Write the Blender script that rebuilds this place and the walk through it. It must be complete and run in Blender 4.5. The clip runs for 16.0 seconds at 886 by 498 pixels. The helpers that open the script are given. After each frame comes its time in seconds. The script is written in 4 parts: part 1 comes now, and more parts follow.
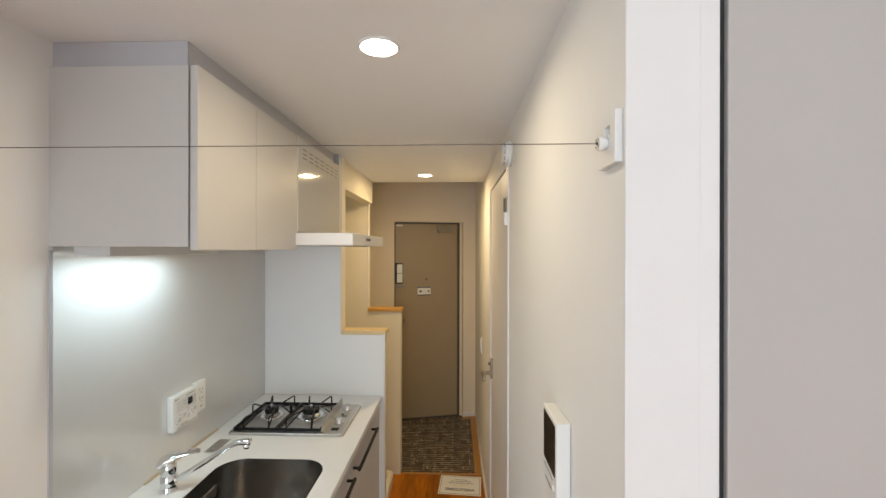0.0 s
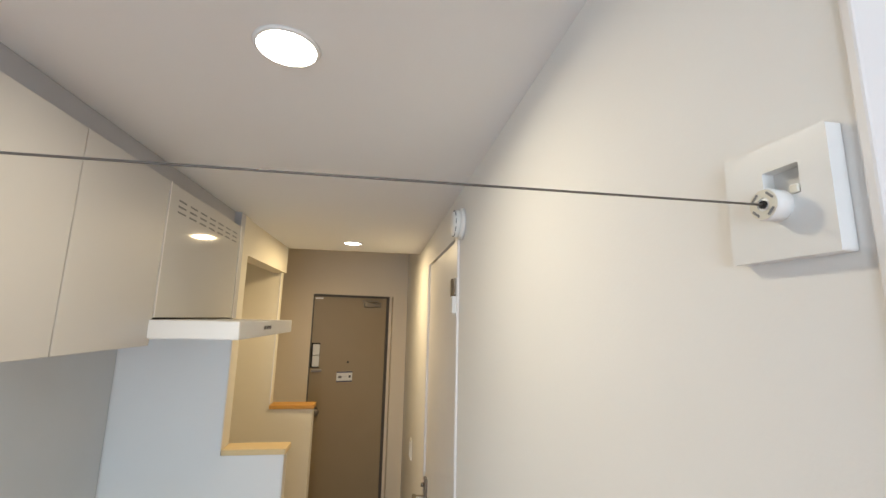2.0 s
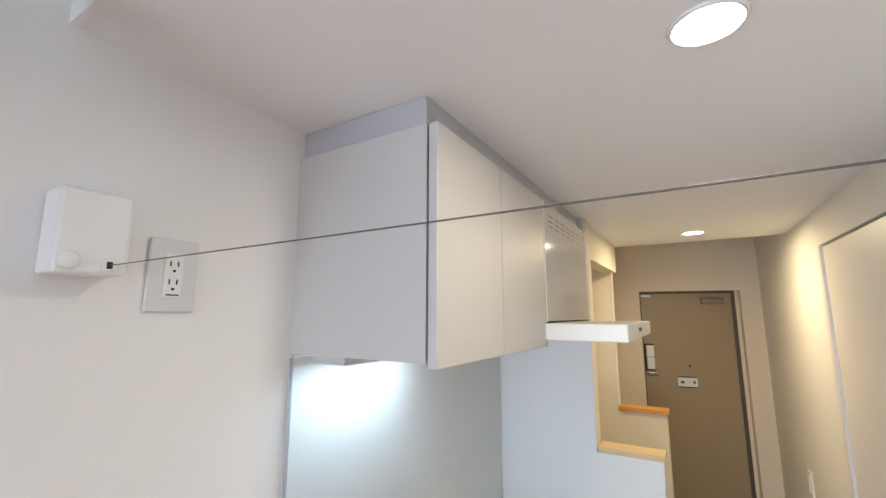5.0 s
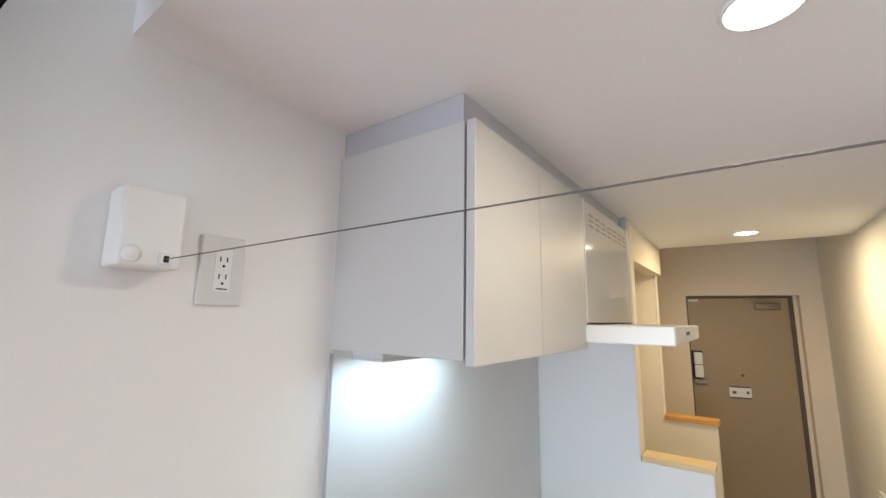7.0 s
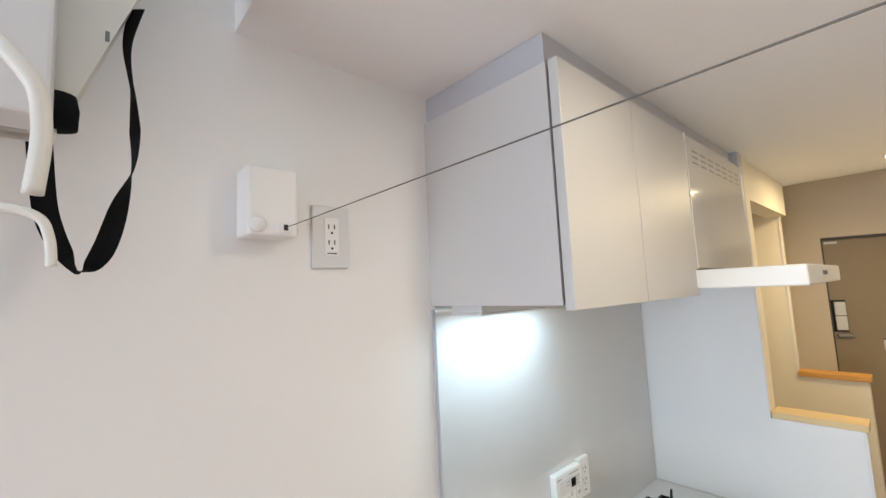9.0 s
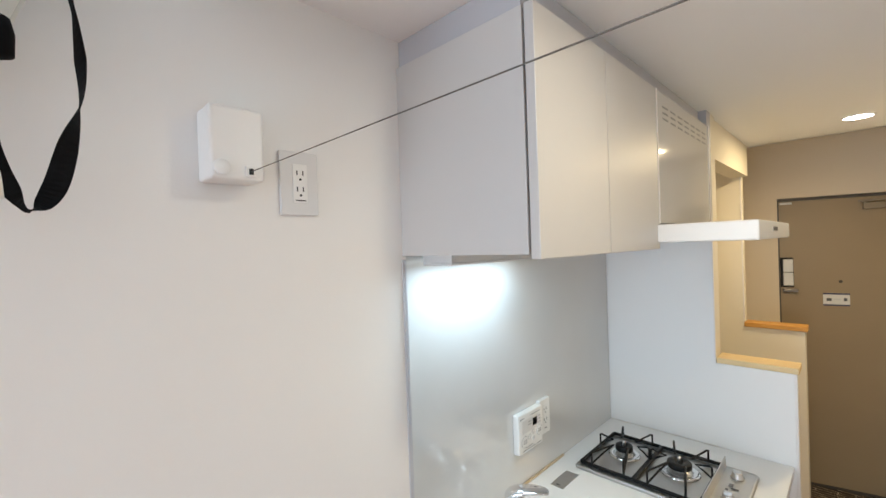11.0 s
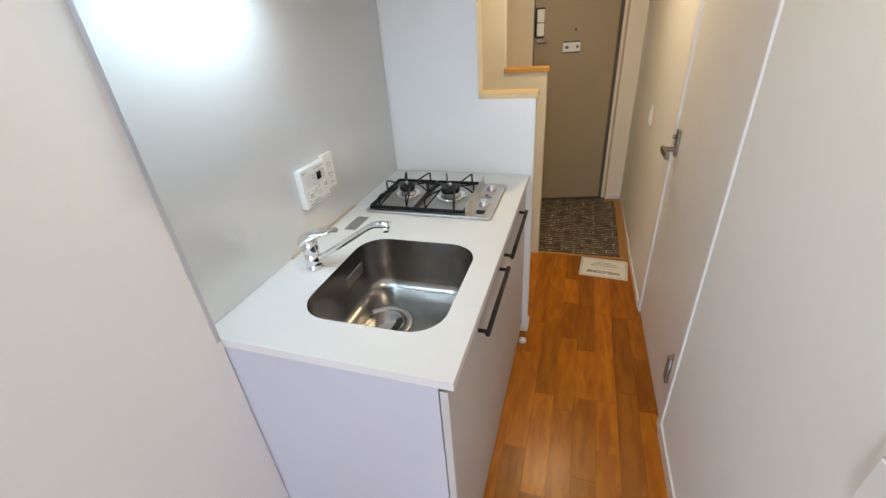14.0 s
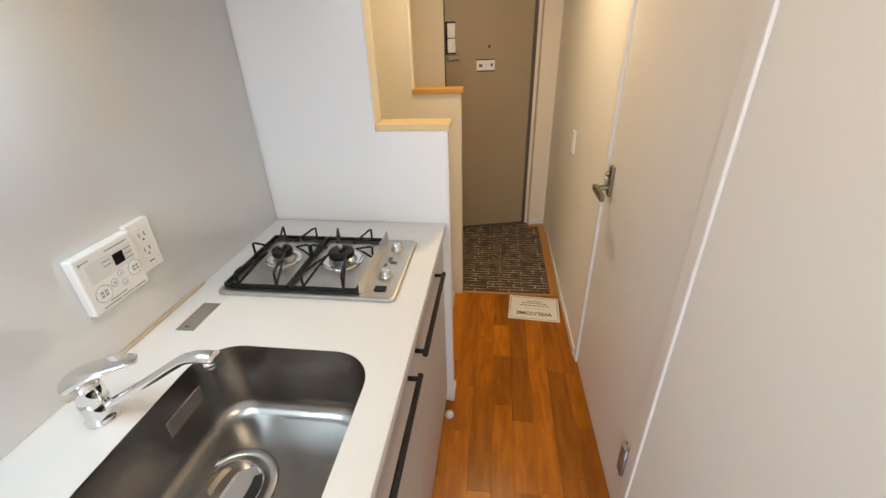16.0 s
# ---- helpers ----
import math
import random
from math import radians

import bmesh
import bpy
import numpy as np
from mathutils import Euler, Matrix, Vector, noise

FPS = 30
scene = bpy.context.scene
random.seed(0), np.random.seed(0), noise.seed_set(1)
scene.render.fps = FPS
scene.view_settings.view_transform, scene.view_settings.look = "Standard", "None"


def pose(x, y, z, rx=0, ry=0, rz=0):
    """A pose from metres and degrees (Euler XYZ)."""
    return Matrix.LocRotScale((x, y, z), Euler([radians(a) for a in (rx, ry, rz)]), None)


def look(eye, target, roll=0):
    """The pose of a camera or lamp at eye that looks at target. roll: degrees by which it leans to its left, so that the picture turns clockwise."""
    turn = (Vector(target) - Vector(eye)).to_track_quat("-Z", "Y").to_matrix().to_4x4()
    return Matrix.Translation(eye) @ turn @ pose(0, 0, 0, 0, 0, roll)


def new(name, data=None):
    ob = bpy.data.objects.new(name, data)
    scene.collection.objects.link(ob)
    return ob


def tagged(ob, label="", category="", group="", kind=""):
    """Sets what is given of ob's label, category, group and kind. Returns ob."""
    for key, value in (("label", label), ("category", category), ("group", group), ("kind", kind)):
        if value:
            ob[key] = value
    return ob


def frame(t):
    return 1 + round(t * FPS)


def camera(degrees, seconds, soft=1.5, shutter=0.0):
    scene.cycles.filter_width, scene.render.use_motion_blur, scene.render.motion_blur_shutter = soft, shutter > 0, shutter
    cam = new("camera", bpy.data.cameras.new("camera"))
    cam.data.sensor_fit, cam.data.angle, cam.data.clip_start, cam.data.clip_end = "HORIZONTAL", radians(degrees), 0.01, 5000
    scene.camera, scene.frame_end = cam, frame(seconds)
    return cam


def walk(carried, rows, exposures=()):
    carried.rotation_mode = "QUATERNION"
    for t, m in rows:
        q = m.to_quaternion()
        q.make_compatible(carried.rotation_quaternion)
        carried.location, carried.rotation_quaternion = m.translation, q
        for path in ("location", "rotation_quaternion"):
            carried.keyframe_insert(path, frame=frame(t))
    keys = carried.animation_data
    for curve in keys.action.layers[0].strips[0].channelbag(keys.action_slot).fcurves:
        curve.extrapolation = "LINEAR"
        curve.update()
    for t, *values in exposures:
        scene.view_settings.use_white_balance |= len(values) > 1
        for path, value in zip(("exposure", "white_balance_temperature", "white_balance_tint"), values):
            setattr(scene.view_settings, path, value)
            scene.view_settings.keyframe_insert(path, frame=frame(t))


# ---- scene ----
cam = camera(94.1, 16.0)
PATH = [
    (0, (0.032, 0.137, 1.594), (-0.034, 2.136, 1.594), 0.1),
    (0.5, (0.007, 0.28, 1.628), (-0.032, 2.272, 1.802), 0.5),
    (1, (-0.031, 0.402, 1.665), (0.071, 2.384, 1.913), 0.1),
    (1.5, (-0.031, 0.476, 1.658), (0.181, 2.442, 1.954), 1.1),
    (2, (0.01, 0.505, 1.669), (0.284, 2.457, 2.004), 1.3),
    (2.5, (-0.003, 0.518, 1.672), (0.178, 2.476, 2.039), 1.4),
    (3, (-0.079, 0.502, 1.677), (-0.275, 2.461, 2.03), -0.8),
    (3.5, (-0.15, 0.479, 1.677), (-0.767, 2.355, 1.995), -2.0),
    (4, (-0.181, 0.471, 1.678), (-1.082, 2.232, 1.973), -2.7),
    (4.2, (-0.185, 0.468, 1.678), (-1.158, 2.191, 1.97), -2.7),
    (6.3, (-0.211, 0.494, 1.672), (-1.265, 2.16, 2.008), 3.7),
    (6.5, (-0.212, 0.49, 1.684), (-1.299, 2.138, 2.002), 4.0),
    (7, (-0.201, 0.478, 1.666), (-1.363, 2.073, 1.993), 0.9),
    (7.5, (-0.209, 0.482, 1.654), (-1.468, 2.007, 1.953), -1.3),
    (8, (-0.214, 0.471, 1.648), (-1.573, 1.913, 1.919), -2.2),
    (8.5, (-0.205, 0.461, 1.64), (-1.658, 1.817, 1.86), -2.4),
    (8.7, (-0.205, 0.463, 1.636), (-1.678, 1.799, 1.849), -2.7),
    (10.8, (-0.195, 0.469, 1.617), (-1.628, 1.864, 1.647), -1.9),
    (11, (-0.195, 0.466, 1.617), (-1.604, 1.885, 1.602), -2.0),
    (11.5, (-0.199, 0.459, 1.587), (-1.543, 1.932, 1.43), -2.1),
    (12, (-0.198, 0.464, 1.559), (-1.45, 1.987, 1.228), -2.5),
    (12.5, (-0.197, 0.471, 1.532), (-1.326, 2.038, 1.012), -3.1),
    (13, (-0.194, 0.489, 1.502), (-1.161, 2.092, 0.798), -3.7),
    (13.5, (-0.179, 0.507, 1.477), (-0.957, 2.135, 0.615), -4.3),
    (14, (-0.16, 0.533, 1.451), (-0.742, 2.178, 0.473), -4.5),
    (14.5, (-0.152, 0.558, 1.436), (-0.551, 2.222, 0.402), -4.1),
    (15, (-0.168, 0.608, 1.434), (-0.427, 2.296, 0.392), -3.5),
    (15.5, (-0.18, 0.748, 1.437), (-0.337, 2.472, 0.437), -2.9),
    (16, (-0.183, 0.959, 1.437), (-0.424, 2.702, 0.487), -1.9),
]
walk(cam, [(t, look(eye, target, roll)) for t, eye, target, roll in PATH],
     exposures=[(0.0, -0.3, 6900, 10), (0.5, -0.35, 6750, 10), (1.0, -0.31, 6550, 10), (1.5, -0.33, 6300, 9), (2.0, -0.26, 6400, 9), (3.0, -0.31, 6230, 9), (4.0, -0.07, 6100, 10), (7.0, -0.04, 6150, 10), (8.5, 0.02, 6300, 10), (11.0, 0.0, 6300, 9), (13.0, -0.09, 6250, 10), (14.5, 0.05, 6300, 11), (15.5, 0.07, 6550, 12), (16.0, 0.15, 6800, 14)])

# ---------------------------------------------------------------- light
world = bpy.data.worlds.new("daylight")
scene.world = world
world.use_nodes = True
_bg = world.node_tree.nodes["Background"]
_sky = world.node_tree.nodes.new("ShaderNodeTexSky")
_sky.sky_type = "NISHITA"
_sky.sun_disc = False
_sky.sun_elevation = math.radians(35)
_sky.sun_rotation = math.radians(150)
world.node_tree.links.new(_sky.outputs[0], _bg.inputs[0])
_bg.inputs[1].default_value = 0.1


def area_lamp(name, x, y, z, target, sx, sy, watts, color, shape="RECTANGLE", spread=180):
    la = bpy.data.lights.new(name, "AREA")
    la.shape, la.size, la.size_y = shape, sx, sy
    la.energy, la.color, la.spread = watts, color, math.radians(spread)
    ob = new(name, la)
    ob.matrix_world = look((x, y, z), target)
    return ob


WARM = (1.0, 0.76, 0.42)
COOL = (0.62, 0.86, 1.0)
DAY = (0.74, 0.87, 1.0)
area_lamp("window_light", -0.87, -1.85, 1.40, (0, -1.85, 1.40), 1.35, 1.4, 57, DAY)
area_lamp("balcony_door_light", -0.25, -2.96, 1.0, (-0.25, 0, 1.0), 1.15, 1.8, 57, DAY)
area_lamp("under_cabinet_glow", -0.845, 1.30, 1.570, (-0.845, 1.30, 0), 0.05, 0.34, 1.8, COOL)
for _x, _y, _down, _tint, _spread in ((-0.150, 1.093, 3.3, (1.0, 0.87, 0.64), 172), (-0.170, 2.761, 8.4, WARM, 178)):
    area_lamp("downlight_glow", _x, _y, 2.0605, (_x, _y, 0), 0.085, 0.085, _down, _tint, "DISK", _spread)

# ---------------------------------------------------------------- materials


def mat(name, color, rough=0.5, metal=0.0, color2=None, scale=8.0, bump=0.0, bump_scale=300.0, stretch=(1, 1, 1), coat=0.0, rand=0.0, spec=0.5, emit=0.0, rough2=None):
    """A surface with broad tint variation, fine relief and, where asked, a change from piece to piece."""
    m = bpy.data.materials.new(name)
    m.use_nodes = True
    nt = m.node_tree
    b = nt.nodes["Principled BSDF"]
    b.inputs["Roughness"].default_value = rough
    b.inputs["Metallic"].default_value = metal
    b.inputs["Specular IOR Level"].default_value = spec
    b.inputs["Coat Weight"].default_value = coat
    b.inputs["Coat Roughness"].default_value = 0.15
    tc = nt.nodes.new("ShaderNodeTexCoord")
    mp = nt.nodes.new("ShaderNodeMapping")
    mp.inputs["Scale"].default_value = stretch
    nt.links.new(tc.outputs["Object"], mp.inputs["Vector"])
    no = nt.nodes.new("ShaderNodeTexNoise")
    no.inputs["Scale"].default_value = scale
    no.inputs["Detail"].default_value = 5
    nt.links.new(mp.outputs["Vector"], no.inputs["Vector"])
    mix = nt.nodes.new("ShaderNodeMix")
    mix.data_type = "RGBA"
    c2 = color2 or tuple(c * 0.94 for c in color)
    mix.inputs[6].default_value = (*color, 1)
    mix.inputs[7].default_value = (*c2, 1)
    nt.links.new(no.outputs["Fac"], mix.inputs[0])
    out = mix.outputs[2]
    if rand:
        oi = nt.nodes.new("ShaderNodeObjectInfo")
        mr = nt.nodes.new("ShaderNodeMapRange")
        mr.inputs[3].default_value, mr.inputs[4].default_value = 1 - rand, 1 + rand
        nt.links.new(oi.outputs["Random"], mr.inputs[0])
        hsv = nt.nodes.new("ShaderNodeHueSaturation")
        nt.links.new(out, hsv.inputs["Color"])
        nt.links.new(mr.outputs[0], hsv.inputs["Value"])
        out = hsv.outputs[0]
    nt.links.new(out, b.inputs["Base Color"])
    if rough2 is not None:
        mr2 = nt.nodes.new("ShaderNodeMapRange")
        mr2.inputs[3].default_value, mr2.inputs[4].default_value = rough, rough2
        nt.links.new(no.outputs["Fac"], mr2.inputs[0])
        nt.links.new(mr2.outputs[0], b.inputs["Roughness"])
    if bump:
        n2 = nt.nodes.new("ShaderNodeTexNoise")
        n2.inputs["Scale"].default_value = bump_scale
        n2.inputs["Detail"].default_value = 3
        nt.links.new(mp.outputs["Vector"], n2.inputs["Vector"])
        bp = nt.nodes.new("ShaderNodeBump")
        bp.inputs["Strength"].default_value = bump
        bp.inputs["Distance"].default_value = 0.002
        nt.links.new(n2.outputs["Fac"], bp.inputs["Height"])
        nt.links.new(bp.outputs["Normal"], b.inputs["Normal"])
    if emit:
        b.inputs["Emission Color"].default_value = (*color, 1)
        b.inputs["Emission Strength"].default_value = emit
    return m


WALL = mat("wallpaper", (0.85, 0.835, 0.81), 0.85, color2=(0.825, 0.81, 0.785), scale=3, bump=0.06, bump_scale=260, spec=0.3)
CEIL = mat("ceiling_paper", (0.88, 0.885, 0.89), 0.9, color2=(0.86, 0.865, 0.87), scale=3, bump=0.08, bump_scale=260, spec=0.3)
CREAM = mat("cream_wallpaper", (0.78, 0.73, 0.62), 0.85, color2=(0.75, 0.70, 0.59), scale=3, bump=0.10, bump_scale=260, spec=0.3)
BEIGE = mat("beige_wallpaper", (0.82, 0.71, 0.56), 0.85, color2=(0.79, 0.68, 0.53), scale=3, bump=0.08, bump_scale=260, spec=0.3)
TRIM = mat("white_trim", (0.82, 0.795, 0.78), 0.4, bump=0.03, bump_scale=80)
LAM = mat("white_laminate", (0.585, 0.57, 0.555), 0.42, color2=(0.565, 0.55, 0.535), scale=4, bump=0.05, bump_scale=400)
# white laminate again, with the room's bluish daylight painted into the colour
LAM_DAYLIT = mat("daylight_tinted_laminate", (0.60, 0.61, 0.70), 0.42, color2=(0.58, 0.59, 0.68), scale=4, bump=0.05, bump_scale=400)
FILLER = mat("grey_filler", (0.50, 0.50, 0.53), 0.5)
SPLASH = mat("satin_kitchen_panel", (0.73, 0.73, 0.725), 0.15, 0.12, color2=(0.67, 0.66, 0.64), scale=4)
PANEL = mat("white_kitchen_panel", (0.86, 0.855, 0.85), 0.17, color2=(0.84, 0.835, 0.83), scale=4)
TOP = mat("white_worktop", (0.78, 0.78, 0.775), 0.28, color2=(0.76, 0.76, 0.755), scale=30, bump=0.03, bump_scale=500)
STEEL = mat("brushed_steel", (0.56, 0.55, 0.53), 0.30, 1.0, color2=(0.48, 0.47, 0.455), scale=60, stretch=(1, 14, 14), rough2=0.42, bump=0.06, bump_scale=240)
SINKM = mat("sink_steel", (0.36, 0.345, 0.33), 0.20, 1.0, color2=(0.29, 0.278, 0.266), scale=70, stretch=(12, 1, 12), rough2=0.30, bump=0.05, bump_scale=260)
CHROME = mat("chrome", (0.80, 0.80, 0.81), 0.07, 1.0, color2=(0.76, 0.76, 0.77))
IRON = mat("black_enamel", (0.007, 0.007, 0.008), 0.45, color2=(0.012, 0.012, 0.012), scale=90, bump=0.1, bump_scale=500, spec=0.2)
BLACKM = mat("black_handle", (0.012, 0.011, 0.010), 0.5, color2=(0.02, 0.018, 0.017), scale=60, spec=0.25)
DARK = mat("dark_gap", (0.02, 0.02, 0.02), 0.8)
GLASSB = mat("black_screen", (0.008, 0.008, 0.01), 0.08)
PLASTIC = mat("white_plastic", (0.82, 0.815, 0.80), 0.35, color2=(0.80, 0.795, 0.78), bump=0.03, bump_scale=600)
PLASTICG = mat("pale_grey_plastic", (0.70, 0.695, 0.69), 0.42, color2=(0.67, 0.665, 0.66), bump=0.03, bump_scale=600)
INK = mat("grey_print", (0.12, 0.12, 0.13), 0.6)
FADED = mat("pale_print", (0.34, 0.34, 0.35), 0.6)
NAVY = mat("navy_print", (0.04, 0.05, 0.12), 0.6)
PAPER = mat("white_card", (0.82, 0.81, 0.78), 0.6, bump=0.05, bump_scale=300)
OAK = mat("pale_wood", (0.80, 0.62, 0.35), 0.45, color2=(0.68, 0.49, 0.23), scale=14, stretch=(1, 12, 12), bump=0.08, bump_scale=60)
ORANGE = mat("orange_wood", (0.62, 0.33, 0.07), 0.45, color2=(0.50, 0.24, 0.05), scale=14, stretch=(1, 12, 12), bump=0.08, bump_scale=60)
TRIMW = mat("wood_frame", (0.52, 0.27, 0.07), 0.35, color2=(0.38, 0.17, 0.04), scale=14, stretch=(12, 1, 12), bump=0.08, bump_scale=60)
DOORP = mat("taupe_door_paint", (0.37, 0.283, 0.175), 0.42, color2=(0.34, 0.258, 0.158), scale=5, bump=0.06, bump_scale=350)
DOORF = mat("taupe_door_frame", (0.10, 0.085, 0.07), 0.5)
NICKEL = mat("satin_nickel", (0.33, 0.295, 0.255), 0.28, 1.0, color2=(0.28, 0.25, 0.215), scale=90)
STRAP = mat("black_webbing", (0.006, 0.006, 0.007), 0.9, bump=0.15, bump_scale=700, spec=0.15)
LAMPM = mat("lit_diffuser", (1.0, 0.93, 0.80), 0.5, emit=14)
TUBEM = mat("lit_tube", (0.88, 0.96, 1.0), 0.5, emit=5)
WIREM = mat("wire", (0.12, 0.105, 0.09), 0.45, 0.3)
SLOTM = mat("slot_shade", (0.22, 0.22, 0.22), 0.6)
JOINT = mat("dark_board_joint", (0.16, 0.05, 0.008), 0.6)
IVORY = mat("ivory_plastic", (0.74, 0.70, 0.60), 0.45)
SEAL = mat("beige_sealant", (0.62, 0.50, 0.34), 0.6)
GLASSW = bpy.data.materials.new("window_glass")
GLASSW.use_nodes = True
GLASSW.node_tree.nodes["Principled BSDF"].inputs["Transmission Weight"].default_value = 1.0
GLASSW.node_tree.nodes["Principled BSDF"].inputs["Roughness"].default_value = 0.0


def plank_material():
    m = mat("varnished_floorboard", (0.47, 0.158, 0.006), 0.28, color2=(0.28, 0.078, 0.002), scale=4, stretch=(8, 1.3, 12), bump=0.04, bump_scale=120, coat=0.0, rand=0.26, spec=0.32)
    nt = m.node_tree
    # livelier figure: sharpen the grain
    grain = next(n for n in nt.nodes if n.bl_idname == "ShaderNodeTexNoise")
    grain.inputs["Distortion"].default_value = 0.7
    blend = next(n for n in nt.nodes if n.bl_idname == "ShaderNodeMix")
    sharp = nt.nodes.new("ShaderNodeMapRange")
    sharp.inputs[1].default_value, sharp.inputs[2].default_value = 0.30, 0.72
    nt.links.new(grain.outputs["Fac"], sharp.inputs[0])
    nt.links.new(sharp.outputs[0], blend.inputs[0])
    # each board takes its own stretch of grain
    oi = nt.nodes.new("ShaderNodeObjectInfo")
    sc = nt.nodes.new("ShaderNodeMath")
    sc.operation = "MULTIPLY"
    sc.inputs[1].default_value = 37.0
    nt.links.new(oi.outputs["Random"], sc.inputs[0])
    mp = next(n for n in nt.nodes if n.bl_idname == "ShaderNodeMapping")
    nt.links.new(sc.outputs[0], mp.inputs["Location"])
    # a few small dark knots
    kp = nt.nodes.new("ShaderNodeMapping")
    kp.inputs["Scale"].default_value = (1.4, 0.8, 0.0)
    tc = next(n for n in nt.nodes if n.bl_idname == "ShaderNodeTexCoord")
    nt.links.new(tc.outputs["Object"], kp.inputs["Vector"])
    nt.links.new(sc.outputs[0], kp.inputs["Location"])
    vo = nt.nodes.new("ShaderNodeTexVoronoi")
    vo.inputs["Scale"].default_value = 2.6
    nt.links.new(kp.outputs["Vector"], vo.inputs["Vector"])
    kr = nt.nodes.new("ShaderNodeMapRange")
    kr.inputs[1].default_value, kr.inputs[2].default_value = 0.012, 0.045
    kr.inputs[3].default_value, kr.inputs[4].default_value = 0.32, 1.0
    nt.links.new(vo.outputs["Distance"], kr.inputs[0])
    km = nt.nodes.new("ShaderNodeMix")
    km.data_type, km.blend_type = "RGBA", "MULTIPLY"
    km.inputs[0].default_value = 1.0
    b = nt.nodes["Principled BSDF"]
    nt.links.new(b.inputs["Base Color"].links[0].from_socket, km.inputs[6])
    nt.links.new(kr.outputs[0], km.inputs[7])
    nt.links.new(km.outputs[2], b.inputs["Base Color"])
    return m


PLANK = plank_material()


def stripe_material():
    """Dark tile printed with thin, broken pale lines across."""
    m = bpy.data.materials.new("striped_entrance_tile")
    m.use_nodes = True
    nt = m.node_tree
    b = nt.nodes["Principled BSDF"]
    b.inputs["Roughness"].default_value = 0.5
    tc = nt.nodes.new("ShaderNodeTexCoord")
    mp = nt.nodes.new("ShaderNodeMapping")
    mp.inputs["Scale"].default_value = (1, 1, 0)
    nt.links.new(tc.outputs["Object"], mp.inputs["Vector"])
    # courses of thin dark strips with pale lines between them
    no = nt.nodes.new("ShaderNodeTexBrick")
    for key, val in (("Scale", 1.0), ("Brick Width", 0.21), ("Row Height", 0.029), ("Mortar Size", 0.0030), ("Mortar Smooth", 0.35), ("Bias", -0.2)):
        no.inputs[key].default_value = val
    no.offset, no.squash, no.squash_frequency, no.offset_frequency = 0.37, 0.62, 3, 2
    no.inputs["Color1"].default_value = (0.075, 0.052, 0.036, 1)
    no.inputs["Color2"].default_value = (0.022, 0.016, 0.012, 1)
    wob = nt.nodes.new("ShaderNodeTexNoise")
    wob.inputs["Scale"].default_value = 22
    nt.links.new(mp.outputs["Vector"], wob.inputs["Vector"])
    add = nt.nodes.new("ShaderNodeMix")
    add.data_type, add.blend_type = "RGBA", "LINEAR_LIGHT"
    add.inputs[0].default_value = 0.002
    nt.links.new(mp.outputs["Vector"], add.inputs[6])
    nt.links.new(wob.outputs["Color"], add.inputs[7])
    nt.links.new(add.outputs[2], no.inputs["Vector"])
    # the pale lines fade and break off
    fade = nt.nodes.new("ShaderNodeTexNoise")
    fade.inputs["Scale"].default_value = 15
    nt.links.new(mp.outputs["Vector"], fade.inputs["Vector"])
    cr = nt.nodes.new("ShaderNodeValToRGB")
    e = cr.color_ramp.elements
    e[0].position, e[0].color = 0.36, (0.16, 0.12, 0.085, 1)
    e[1].position, e[1].color = 0.58, (0.72, 0.63, 0.49, 1)
    nt.links.new(fade.outputs["Fac"], cr.inputs["Fac"])
    nt.links.new(cr.outputs["Color"], no.inputs["Mortar"])
    nt.links.new(no.outputs["Color"], b.inputs["Base Color"])
    bp = nt.nodes.new("ShaderNodeBump")
    bp.inputs["Strength"].default_value = 0.3
    bp.inputs["Distance"].default_value = 0.001
    nt.links.new(no.outputs["Fac"], bp.inputs["Height"])
    nt.links.new(bp.outputs["Normal"], b.inputs["Normal"])
    return m


STRIPE = stripe_material()

# ---------------------------------------------------------------- mesh helpers


def mesh_of(name, bm, material):
    me = bpy.data.meshes.new(name)
    bm.normal_update()
    bm.to_mesh(me)
    bm.free()
    me.materials.append(material)
    return me


def part(name, bm, material, parent, label="", smooth=False):
    me = mesh_of(name, bm, material)
    if smooth:
        me.shade_smooth()
    ob = new(name, me)
    ob.parent = parent
    if label:
        tagged(ob, label)
    return ob


def thing(name, x, y, z, label, category, group="", kind="", rz=0):
    ob = new(name)
    ob.matrix_world = pose(x, y, z, 0, 0, rz)
    return tagged(ob, label, category, group, kind)


def struct(name, bm, material, label="", smooth=False, category="", rz=0, at=(0, 0, 0)):
    me = mesh_of(name, bm, material)
    if smooth:
        me.shade_smooth()
    ob = new(name, me)
    ob.matrix_world = pose(*at, 0, 0, rz)
    return tagged(ob, label, category, "", "structure")


def add_box(bm, x0, x1, y0, y1, z0, z1, bevel=0.0, seg=2):
    r = bmesh.ops.create_cube(bm, size=1.0)
    bmesh.ops.scale(bm, vec=(x1 - x0, y1 - y0, z1 - z0), verts=r["verts"])
    bmesh.ops.translate(bm, vec=((x0 + x1) / 2, (y0 + y1) / 2, (z0 + z1) / 2), verts=r["verts"])
    if bevel:
        edges = list({e for v in r["verts"] for e in v.link_edges})
        bmesh.ops.bevel(bm, geom=edges, offset=bevel, segments=seg, profile=0.5, affect="EDGES")
    return bm


def box(x0, x1, y0, y1, z0, z1, bevel=0.0, seg=2):
    return add_box(bmesh.new(), x0, x1, y0, y1, z0, z1, bevel, seg)


def boxes(*rows, bevel=0.0):
    bm = bmesh.new()
    for r in rows:
        add_box(bm, *r, bevel)
    return bm


